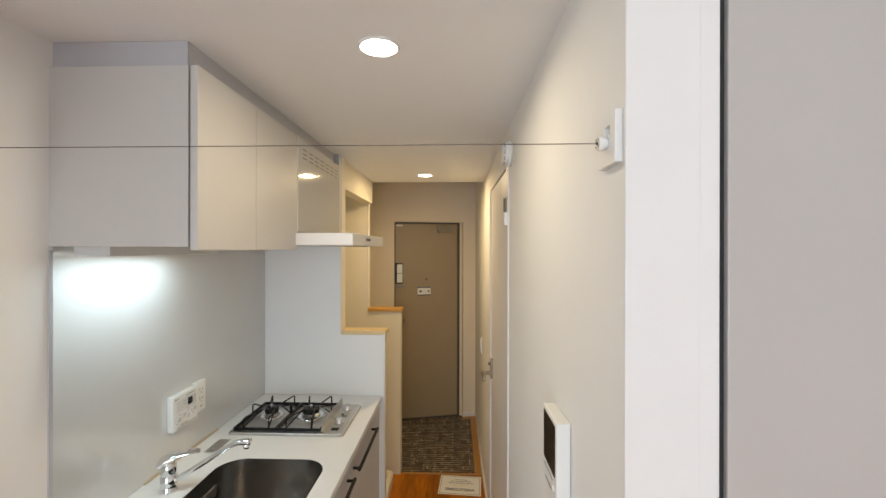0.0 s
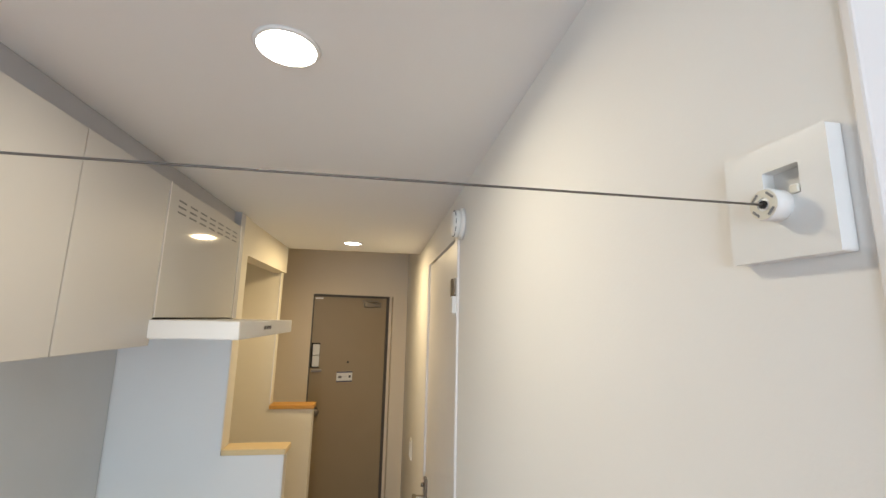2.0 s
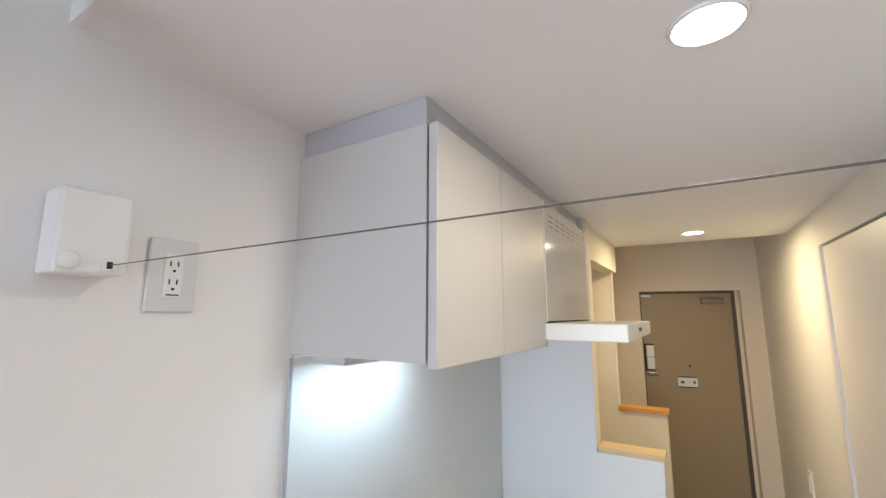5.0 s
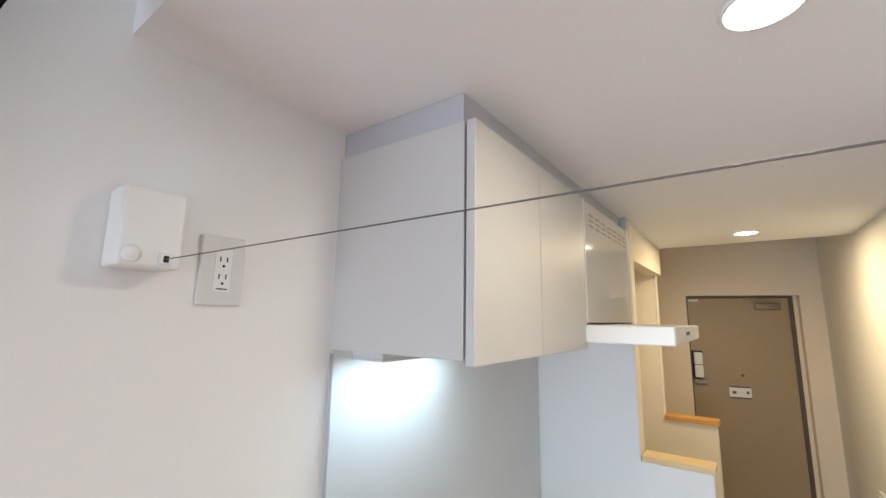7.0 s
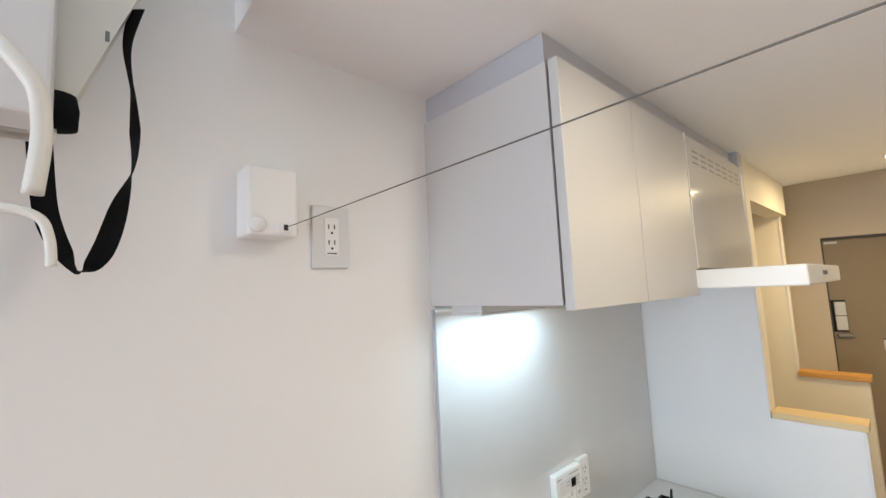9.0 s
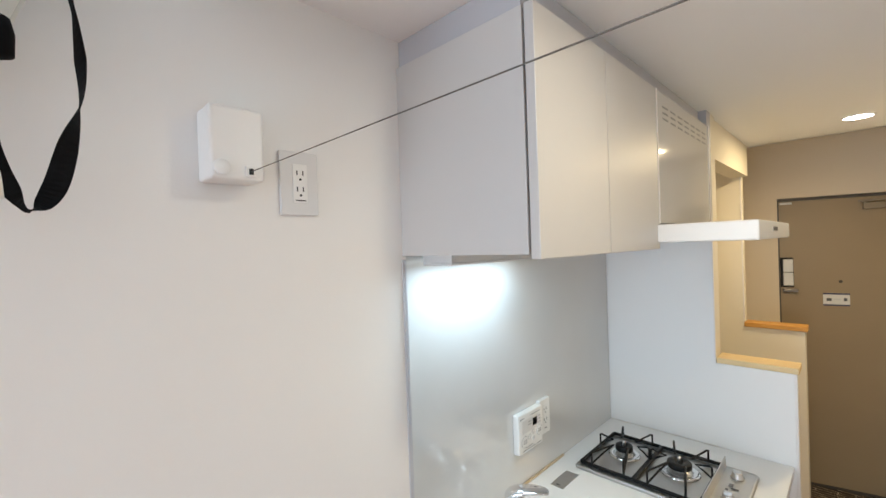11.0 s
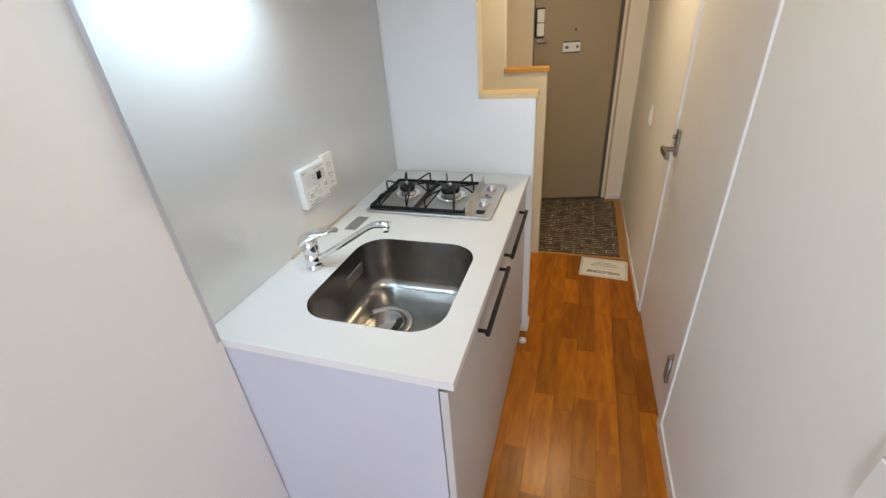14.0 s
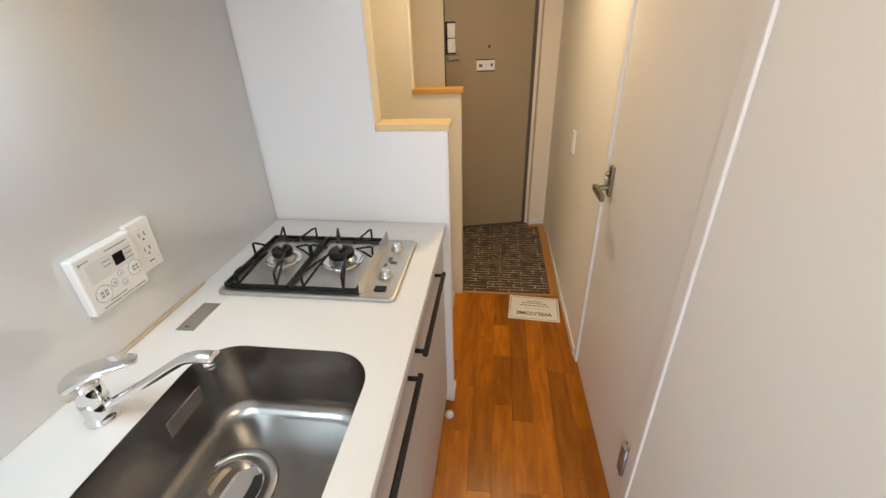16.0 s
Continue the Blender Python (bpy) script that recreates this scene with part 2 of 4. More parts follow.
def add_lathe(bm, profile, axis="Z", at=(0, 0, 0), n=32):
    """Turn (radius, height) pairs round an axis; the ends are closed."""
    rings = []
    for r, h in profile:
        ring = []
        for i in range(n):
            a = 2 * math.pi * i / n
            c, s = r * math.cos(a), r * math.sin(a)
            p = {"Z": (c, s, h), "X": (h, c, s), "Y": (s, h, c)}[axis]
            ring.append(bm.verts.new((p[0] + at[0], p[1] + at[1], p[2] + at[2])))
        rings.append(ring)
    for a, b in zip(rings, rings[1:]):
        for i in range(n):
            bm.faces.new((a[i], a[(i + 1) % n], b[(i + 1) % n], b[i]))
    bm.faces.new(rings[0][::-1])
    bm.faces.new(rings[-1])
    return bm


def lathe(profile, axis="Z", at=(0, 0, 0), n=32):
    return add_lathe(bmesh.new(), profile, axis, at, n)


def add_tube(bm, pts, radius, n=12, flat=1.0):
    """A round bar along a line of points; radius may be one number or one for each point."""
    pts = [Vector(p) for p in pts]
    rad = radius if isinstance(radius, (list, tuple)) else [radius] * len(pts)
    rings = []
    ref = None
    for i, p in enumerate(pts):
        d = (pts[min(i + 1, len(pts) - 1)] - pts[max(i - 1, 0)]).normalized()
        if ref is None:
            ref = d.orthogonal().normalized()
        ref = (ref - d * ref.dot(d)).normalized()
        side = d.cross(ref)
        ring = []
        for k in range(n):
            a = 2 * math.pi * k / n
            ring.append(bm.verts.new(p + rad[i] * (math.cos(a) * ref + flat * math.sin(a) * side)))
        rings.append(ring)
    for a, b in zip(rings, rings[1:]):
        for k in range(n):
            bm.faces.new((a[k], a[(k + 1) % n], b[(k + 1) % n], b[k]))
    bm.faces.new(rings[0][::-1])
    bm.faces.new(rings[-1])
    return bm


def ring_lathe(profile, axis="Z", at=(0, 0, 0), n=40):
    """Turn a closed outline round an axis: a ring with an open middle."""
    bm = add_lathe(bmesh.new(), profile + profile[:1], axis, at, n)
    bmesh.ops.delete(bm, geom=[f for f in bm.faces if len(f.verts) > 4], context="FACES_ONLY")
    bmesh.ops.remove_doubles(bm, verts=bm.verts, dist=1e-6)
    return bm


def tube(pts, radius, n=12, flat=1.0):
    return add_tube(bmesh.new(), pts, radius, n, flat)


def sweep(pts, widths, heights, n=16):
    """A bar of oval section along pts that lies flat: widths across, heights up."""
    pts = [Vector(p) for p in pts]
    rows = []
    for i, p in enumerate(pts):
        d = (pts[min(i + 1, len(pts) - 1)] - pts[max(i - 1, 0)]).normalized()
        side = d.cross(Vector((0, 0, 1))).normalized()
        up = side.cross(d)
        rows.append([p + widths[i] * math.cos(2 * math.pi * k / n) * side + heights[i] * math.sin(2 * math.pi * k / n) * up for k in range(n)])
    bm = loops(rows)
    bm.verts.ensure_lookup_table()
    bm.faces.new([bm.verts[k] for k in range(n)][::-1])
    bmesh.ops.recalc_face_normals(bm, faces=bm.faces)
    return bm


def smooth_line(pts, steps=6):
    """Points along a curve that passes smoothly through pts."""
    pts = [Vector(p) for p in pts]
    out = []
    for i in range(len(pts) - 1):
        p0, p1, p2, p3 = pts[max(i - 1, 0)], pts[i], pts[i + 1], pts[min(i + 2, len(pts) - 1)]
        for k in range(steps):
            t = k / steps
            out.append(0.5 * (2 * p1 + (p2 - p0) * t + (2 * p0 - 5 * p1 + 4 * p2 - p3) * t * t + (3 * p1 - p0 - 3 * p2 + p3) * t ** 3))
    return out + [pts[-1]]


def round_rect(x0, x1, y0, y1, r, n=8):
    pts = []
    for cx, cy, a0 in ((x1 - r, y1 - r, 0), (x0 + r, y1 - r, 90), (x0 + r, y0 + r, 180), (x1 - r, y0 + r, 270)):
        for k in range(n + 1):
            a = math.radians(a0 + 90 * k / n)
            pts.append((cx + r * math.cos(a), cy + r * math.sin(a)))
    return pts


def loops(rows, cap=True):
    """Skin over closed outlines of equal length, each a list of 3D points."""
    bm = bmesh.new()
    rings = [[bm.verts.new(p) for p in row] for row in rows]
    for a, b in zip(rings, rings[1:]):
        for i in range(len(a)):
            bm.faces.new((a[i], a[(i + 1) % len(a)], b[(i + 1) % len(a)], b[i]))
    if cap:
        bm.faces.new(rings[-1])
    return bm


def writing(name, text, size, material, parent, m, label=""):
    cu = bpy.data.curves.new(name, "FONT")
    cu.body, cu.size, cu.extrude, cu.offset = text, size, 0.0002, size * 0.028
    cu.align_x, cu.align_y = "CENTER", "CENTER"
    tmp = bpy.data.objects.new(name, cu)
    me = bpy.data.meshes.new_from_object(tmp)
    bpy.data.objects.remove(tmp)
    me.materials.clear()
    me.materials.append(material)
    ob = new(name, me)
    ob.parent = parent
    ob.matrix_basis = m
    return ob


# ---------------------------------------------------------------- structure
XL, XS, XR = -0.893, -0.953, 0.2345    # near wall, wall behind the kitchen, corridor wall at y 1.9
YK, YA, YB = 1.046, 2.222, 3.04        # kitchen start, first and second wing wall
ZC = 2.066                             # low ceiling under the loft
ZH = 3.3                               # high ceiling of the room behind
LEAN = -0.0104                         # the corridor narrows slightly towards the entrance
WALL_RZ = 0.6


def xe(y):
    """The corridor wall's face at a place along it."""
    return XR + LEAN * (y - 1.9)


def leaned(bm):
    """Lay boxes that are written along a straight wall onto the narrowing one."""
    for v in bm.verts:
        v.co.x += LEAN * (v.co.y - 1.9)
    return bm


struct("wall_west", boxes((XL - 0.16, XL, -3.1, -2.55, 0, ZH), (XL - 0.16, XL, -1.15, YK + 0.006, 0, ZH), (XL - 0.16, XL, -2.55, -1.15, 0, 0.65), (XL - 0.16, XL, -2.55, -1.15, 2.15, ZH)), WALL, "off-white papered wall beside the kitchen")
struct("wall_kitchen", box(XS - 0.1, XS, YK, YB + 1.3, 0, 2.6), CREAM, "cream papered wall behind the kitchen")
struct("wall_wing_near", boxes((XS, -0.556, YA, YA + 0.075, 0, ZC), (-0.556, -0.336, YA, YA + 0.075, 0, 1.157)), CREAM, "cream wing wall with a low step beside the kitchen")
struct("wall_wing_far", boxes((XS, -0.597, YB, YB + 0.075, 0, ZC + 0.2), (-0.597, -0.362, YB, YB + 0.075, 0, 1.151)), CREAM, "cream wing wall with a low step beside the entrance")
struct("wall_alcove_header", box(-0.64, -0.565, YA + 0.075, YB, 1.915, ZC), CREAM, "cream header over the washing machine alcove")
struct("trim", boxes((-0.5985, -0.5925, YB - 0.0025, YB + 0.004, 1.175, 1.915), bevel=0.0008), TRIM, "white corner bead of the far wing wall")
struct("ledge_near", box(-0.553, -0.325, YA - 0.008, YA + 0.083, 1.158, 1.178, 0.002), OAK, "pale wood cap on the near low wing wall")
struct("ledge_far", box(-0.595, -0.352, YB - 0.008, YB + 0.083, 1.152, 1.174, 0.002), ORANGE, "orange wood cap on the far low wing wall")

# corridor wall with the doorway of the washroom
struct("wall_east", leaned(boxes((XR, XR + 0.1, 0.671, 1.765, 0, ZC), (XR, XR + 0.1, 1.765, 2.530, 1.932, ZC), (XR, XR + 0.1, 2.530, 3.05, 0, ZC), (XR, XR + 0.1, 3.05, 4.6, 0, 2.6))), WALL, "off-white papered corridor wall")
struct("ceiling", box(XL - 0.1, XR + 0.12, 0.648, 3.05, ZC, ZC + 0.16), CEIL, "white papered low ceiling")
_slope = loops([[(XS - 0.1, 3.05, z), (XR + 0.1, 3.05, z), (XR + 0.1, 4.6, z + 0.252), (XS - 0.1, 4.6, z + 0.252)] for z in (ZC, ZC + 0.16)])
_slope.faces.new([v for v in _slope.verts][3::-1])
bmesh.ops.recalc_face_normals(_slope, faces=_slope.faces)
struct("ceiling_entrance", _slope, CEIL, "white ceiling over the entrance")

# entrance wall, set at an angle to the corridor
DOOR_AT, DOOR_RZ = (0.070, 4.045, 0.0), 13.3
struct("wall_north", boxes((-1.15, -0.625, 0, 0.12, 0, 2.5), (-0.625, 0.024, 0, 0.12, 1.845, 2.5), (0.024, 0.35, 0, 0.12, 0, 2.5), (0.0002, 0.0235, 0.046, 0.12, 0, 1.8448)), BEIGE, "beige papered entrance wall around the front door", rz=DOOR_RZ, at=DOOR_AT)

# the room behind
struct("wall_south", boxes((0.35, 2.4, -3.1, -3.0, 0, ZH), (XL, -0.85, -3.1, -3.0, 0, ZH), (-0.85, 0.35, -3.1, -3.0, 1.95, ZH)), WALL, "off-white wall of the room around the balcony door")
struct("wall_room_east", box(2.4, 2.5, -3.0, 0.72, 0, ZH), WALL, "off-white wall of the room")
struct("wall_room_north", boxes((0.36, 2.5, 0.682, 0.78, 0, ZC + 0.16), (XL, 2.5, 0.653, 0.78, ZC + 0.16, ZH)), WALL, "off-white wall beside the opening")
struct("ceiling_room", box(XL - 0.16, 2.5, -3.1, 0.74, ZH, ZH + 0.1), CEIL, "white high ceiling of the room")

# floor: slab with boards laid on it
floor_slab = struct("floor", boxes((XS - 0.1, 2.5, -3.1, 3.064, -0.1, -0.012), (XS - 0.1, XR + 0.1, 3.064, 4.7, -0.1, -0.016)), JOINT, "brown varnished wooden floor")


random.seed(7)

# frame of the opening between room and corridor
jamb = thing("door_frame_opening", 0.245, 0.664, 0, "white painted frame of the opening to the corridor", "door frame", kind="structure")
PANELB = mat("beige_door_laminate", (0.50, 0.465, 0.44), 0.45, color2=(0.47, 0.435, 0.415), scale=4, bump=0.05)
part("casing", box(-0.0005, 0.0930, 0.0, 0.0065, 0, 2.225, 0.0015), TRIM, jamb)
part("stop", box(0.0935, 0.1180, 0.003, 0.0065, 0, 2.225, 0.001), TRIM, jamb)
part("gap", box(0.1185, 0.1275, 0.010, 0.0175, 0, 2.225), DARK, jamb, "dark gap beside the frame")
struct("wall_panel", box(0.3730, 2.4, 0.667, 0.681, 0, 2.225, 0.002), PANELB, "beige laminate panel beside the opening")

# skirting
struct("baseboard", leaned(boxes((XR - 0.009, XR - 0.0005, 0.672, 1.742, 0, 0.055), (XR - 0.009, XR - 0.0005, 2.545, 3.05, 0, 0.045), bevel=0.0015)), TRIM, "white skirting board along the corridor wall")
struct("baseboard", boxes((-0.352, -0.329, YA - 0.006, YA + 0.085, 0, 0.03), bevel=0.002), TRIM, "white skirting at the wing wall")

# washroom door in the corridor wall
door_1 = thing("door_1", xe(2.155), 2.155, 0, "white flush washroom door, closed, in a white frame", "door", kind="structure", rz=WALL_RZ)
part("leaf", box(0.004, 0.038, -0.360, 0.345, 0.006, 1.924, 0.002), TRIM, door_1)
part("casing", box(-0.007, 0.03, -0.412, -0.364, 0, 1.932, 0.003), TRIM, door_1)
part("casing", box(-0.005, 0.03, 0.351, 0.385, 0, 1.932, 0.003), TRIM, door_1)
part("head_gap", box(0.02, 0.04, -0.364, 0.351, 1.9245, 1.932), DARK, door_1, "dark gap over the door leaf")
hv = part("lever_handle", box(-0.008, 0.004, 0.262, 0.298, 0.878, 0.986, 0.002), NICKEL, door_1, "satin nickel lever handle on a square plate")
lv = bmesh.new()
add_tube(lv, [(-0.008, 0.285, 0.905), (-0.05, 0.285, 0.905)], 0.010, 16)
add_box(lv, -0.058, -0.042, 0.172, 0.297, 0.893, 0.917, 0.003)
part("lever", lv, NICKEL, hv)
part("thumb_turn", lathe([(0.009, 0), (0.009, -0.012), (0.007, -0.014)], "X", (-0.008, 0.28, 0.958)), NICKEL, hv, smooth=True)
HINGEM = mat("satin_hinge_metal", (0.34, 0.335, 0.33), 0.38, 0.65, color2=(0.29, 0.285, 0.28), scale=90)
hn = part("hinge", boxes((-0.002, 0.005, -0.362, -0.325, 0.220, 0.332), (-0.018, -0.002, -0.357, -0.334, 0.224, 0.328), bevel=0.002), HINGEM, door_1, "satin grey metal hinge")
part("pin", tube([(-0.012, -0.362, 0.220), (-0.012, -0.362, 0.332)], 0.006, 12), HINGEM, hn, smooth=True)
part("screw", lathe([(0.006, -0.018), (0.006, -0.0195), (0.004, -0.0205)], "X", (0, -0.3455, 0.275), 16), NICKEL, hn)
hz = 1.741
hn = part("hinge", boxes((-0.012, 0.005, -0.364, -0.318, hz, hz + 0.054), (-0.014, -0.003, -0.404, -0.372, hz, hz + 0.054), bevel=0.001), NICKEL, door_1, "satin nickel hinge")
part("pin", tube([(-0.012, -0.367, hz - 0.050), (-0.012, -0.367, hz + 0.054)], 0.0055, 10), NICKEL, hn, smooth=True)
part("cover", box(-0.020, -0.004, -0.404, -0.362, hz - 0.054, hz - 0.002, 0.003), PLASTIC, hn, "white plastic hinge cover")

# front door
front_door = thing("front_door", *DOOR_AT, "taupe painted metal front door, closed", "door", rz=DOOR_RZ)
part("leaf", box(-0.612, -0.0225, 0.045, 0.085, 0.014, 1.8275, 0.002), DOORP, front_door)
part("frame", boxes((-0.022, -0.0002, 0.038, 0.119, 0.0, 1.8445), (-0.6245, -0.612, 0.038, 0.119, 0.0, 1.8445), (-0.612, -0.022, 0.038, 0.119, 1.828, 1.8445), (-0.612, -0.022, 0.038, 0.119, 0.0, 0.013)), DOORF, front_door, "dark taupe metal door frame")
cl = part("door_closer", box(-0.215, -0.075, 0.012, 0.045, 1.752, 1.792, 0.003), NICKEL, front_door, "silver door closer")
part("arm", boxes((-0.235, -0.10, 0.02, 0.026, 1.796, 1.808), (-0.22, -0.20, 0.015, 0.03, 1.79, 1.8), bevel=0.001), NICKEL, cl)
lk = part("lock_box", box(-0.611, -0.545, 0.034, 0.0445, 1.272, 1.462, 0.002), DARK, front_door, "white door guard on a black plate")
part("upper_cover", box(-0.600, -0.549, 0.014, 0.0335, 1.370, 1.452, 0.004), PLASTIC, lk)
part("lower_cover", box(-0.600, -0.549, 0.014, 0.0335, 1.282, 1.366, 0.004), PLASTIC, lk)
part("bracket", box(-0.60, -0.525, 0.020, 0.0445, 1.240, 1.260, 0.003), NICKEL, lk, "taupe bracket")
kn = part("knob", lathe([(0.026, 0.045), (0.026, 0.038), (0.012, 0.036), (0.012, 0.005), (0.026, -0.002), (0.028, -0.02), (0.02, -0.028)], "Y", (-0.555, 0, 0.95)), NICKEL, front_door, "satin nickel door knob", True)
part("contact_plate", box(-0.606, -0.545, 0.036, 0.0445, 1.806, 1.820, 0.001), PLASTIC, front_door, "small white contact plate")
part("viewer", lathe([(0.009, 0.045), (0.009, 0.040), (0.006, 0.038)], "Y", (-0.32, 0, 1.31)), DOORF, front_door, smooth=True)
sign = tagged(new("door_sign", mesh_of("door_sign", box(-0.062, 0.062, -0.0008, 0.0008, -0.04, 0.04), PAPER)), "small white notice with navy bands on the front door", "sign")
sign.matrix_world = pose(*DOOR_AT, 0, 0, DOOR_RZ) @ pose(-0.342, 0.0435, 1.197)
for nm, bx, mt in (("band", (-0.062, 0.062, -0.0018, -0.001, 0.031, 0.0398), NAVY), ("band", (-0.062, 0.062, -0.0018, -0.001, -0.0398, -0.031), NAVY),
                   ("print", (-0.046, -0.022, -0.0015, -0.001, -0.010, 0.008), INK), ("print", (-0.015, 0.020, -0.0015, -0.001, -0.002, 0.005), PLASTICG), ("print", (0.034, 0.050, -0.0015, -0.001, -0.008, 0.010), INK)):
    part(nm, box(*bx), mt, sign)

# entrance floor and its wooden frame
struct("threshold_frame", boxes((0.165, 0.2195, 3.068, 4.055, -0.014, 0.008), (-0.62, 0.2195, 3.050, 3.066, -0.012, 0.006), bevel=0.002), TRIMW, "orange wooden frame round the entrance floor")
struct("trim", boxes((0.2125, 0.2208, 3.052, 4.05, 0.0085, 0.045), bevel=0.001), TRIM, "white skirting in the entrance")
struct("trim", box(0.025, 0.140, -0.008, -0.0005, 0.0085, 0.045, 0.001), TRIM, "white skirting beside the front door", rz=DOOR_RZ, at=DOOR_AT)
struct("threshold_frame", box(0.015, 0.098, -0.040, -0.0085, -0.014, 0.0078, 0.002), TRIMW, "orange wooden corner of the entrance frame", rz=DOOR_RZ, at=DOOR_AT)

# ---------------------------------------------------------------- kitchen


def at_world(ob):
    """Let a part be written in world places under a moved thing."""
    bpy.context.view_layer.update()
    ob.matrix_parent_inverse = ob.parent.matrix_world.inverted()
    return ob


kitchen = thing("base_cabinet", -0.65, 1.6, 0, "white laminate kitchen base cabinet with black bar handles", "cabinet")
at_world(part("side_panel", box(XS + 0.004, -0.378, 1.0545, 1.0725, 0.0, 0.828, 0.001), LAM_DAYLIT, kitchen, "white end panel with bluish daylight put into its colour"))
at_world(part("side_panel", box(XS + 0.004, -0.378, 2.198, 2.216, 0.0, 0.828, 0.001), LAM, kitchen))
at_world(part("carcass", box(XS + 0.006, -0.382, 1.0735, 2.197, 0.062, 0.64), LAM, kitchen))
at_world(part("toe_kick", box(-0.42, -0.402, 1.0735, 2.197, 0.0, 0.06), LAM, kitchen))
at_world(part("top_rail", box(-0.382, -0.366, 1.0735, 2.197, 0.805, 0.828), DARK, kitchen))
for y0, y1, h0, h1 in ((1.0555, 1.640, 1.297, 1.612), (1.644, 2.214, 1.675, 2.035)):
    d = at_world(part("door", box(-0.376, -0.358, y0, y1, 0.055, 0.818, 0.0015), LAM, kitchen))
    hd = bmesh.new()
    add_tube(hd, [(-0.332, h0, 0.764), (-0.332, h1, 0.764)], 0.0066, 14)
    for hy in (h0 + 0.012, h1 - 0.012):
        add_tube(hd, [(-0.358, hy, 0.764), (-0.332, hy, 0.764)], 0.0055, 12)
    at_world(part("handle", hd, BLACKM, d, "matt black bar handle", True))


def outline_slab(outer, inner, z0, z1):
    """A slab with a hole: both outlines go the same way round."""
    bm = bmesh.new()
    made = []
    for z in (z1, z0):
        vo = [bm.verts.new((x, y, z)) for x, y in outer]
        vi = [bm.verts.new((x, y, z)) for x, y in inner]
        es = []
        for vs in (vo, vi):
            es += [bm.edges.new((vs[k], vs[(k + 1) % len(vs)])) for k in range(len(vs))]
        bmesh.ops.triangle_fill(bm, use_beauty=True, use_dissolve=False, edges=es)
        made.append((vo, vi))
    for k in (0, 1):
        a, b = made[0][k], made[1][k]
        for q in range(len(a)):
            bm.faces.new((a[q], a[(q + 1) % len(a)], b[(q + 1) % len(a)], b[q]))
    bmesh.ops.recalc_face_normals(bm, faces=bm.faces)
    return bm


SINK = (-0.784, -0.415, 1.170, 1.578)
worktop = thing("worktop", -0.65, 1.6, 0.829, "white worktop with a rounded sink cut-out", "worktop")
at_world(part("slab", outline_slab(round_rect(XS + 0.002, -0.3475, 1.0535, 2.2175, 0.003, 3), round_rect(*SINK, 0.085, 10), 0.829, 0.85), TOP, worktop))
at_world(part("front_edge", box(-0.3475, -0.345, 1.0535, 2.2175, 0.8275, 0.8497, 0.0008), TOP, worktop))
struct("trim", boxes((XS + 0.0045, XS + 0.010, 1.40, 1.80, 0.8502, 0.8570), bevel=0.001), SEAL, "beige sealant line behind the worktop")

# sink bowl hung under the worktop
sink = thing("sink", -0.602, 1.374, 0.829, "brushed stainless steel kitchen sink with rounded corners", "sink")
x0, x1, y0, y1 = SINK
rows = []
for inset, z, r in ((0.0004, 0.8492, 0.0848), (0.0016, 0.840, 0.084), (0.004, 0.77, 0.082), (0.009, 0.715, 0.079), (0.016, 0.697, 0.076), (0.029, 0.686, 0.070), (0.045, 0.682, 0.062)):
    rows.append([(x, y, z) for x, y in round_rect(x0 + inset, x1 - inset, y0 + inset, y1 - inset, r, 10)])
DR = (-0.660, 1.376)
n = len(rows[0])
cx, cy = (x0 + x1) / 2, (y0 + y1) / 2
hole = []
for x, y, z in rows[-1]:
    a = math.atan2(y - DR[1], x - DR[0])
    hole.append((DR[0] + 0.080 * math.cos(a), DR[1] + 0.080 * math.sin(a), 0.6785))
rows.append([(0.5 * (p[0] + q[0]), 0.5 * (p[1] + q[1]), 0.6805) for p, q in zip(rows[-1], hole)])
rows.append(hole)
bowl = at_world(part("bowl", loops(rows, cap=False), SINKM, sink, smooth=True))
drain = at_world(part("drain", lathe([(0.0835, 0.6788), (0.0825, 0.6800), (0.0690, 0.6796), (0.0675, 0.6780), (0.0665, 0.6640), (0.02, 0.663)], at=(*DR, 0), n=56), STEEL, sink, "brushed steel drain ring", True))
at_world(part("drain_seam", ring_lathe([(0.0850, 0.6786), (0.0850, 0.6796), (0.0838, 0.6796), (0.0838, 0.6786)], at=(*DR, 0), n=56), DARK, drain, "thin dark joint round the ring"))
at_world(part("drain_cover", lathe([(0.0640, 0.667), (0.0640, 0.6765), (0.0625, 0.6782), (0.050, 0.6800), (0.030, 0.6812), (0.006, 0.6815)], at=(*DR, 0), n=56), CHROME, drain, "polished flat strainer cover", True))
cres = bmesh.new()
arc = [math.radians(-38 + 76 * k / 12) for k in range(13)]
vo = [cres.verts.new((DR[0] + 0.0555 * math.cos(a), DR[1] + 0.0555 * math.sin(a), 0.6805)) for a in arc]
vi = [cres.verts.new((DR[0] + (0.0555 - 0.021 * math.cos(1.18 * (a))) * math.cos(a), DR[1] + (0.0555 - 0.021 * math.cos(1.18 * a)) * math.sin(a), 0.6820)) for a in arc]
for k in range(12):
    cres.faces.new((vo[k], vo[k + 1], vi[k + 1], vi[k]))
ext = bmesh.ops.extrude_face_region(cres, geom=cres.faces[:])
bmesh.ops.translate(cres, vec=(0, 0, -0.003), verts=[v for v in ext["geom"] if isinstance(v, bmesh.types.BMVert)])
at_world(part("finger_hole", cres, DARK, drain, "dark finger opening of the cover"))
at_world(part("overflow_plate", box(-0.781, -0.7785, 1.412, 1.515, 0.760, 0.796, 0.001), STEEL, sink, "pale label on the bowl wall"))

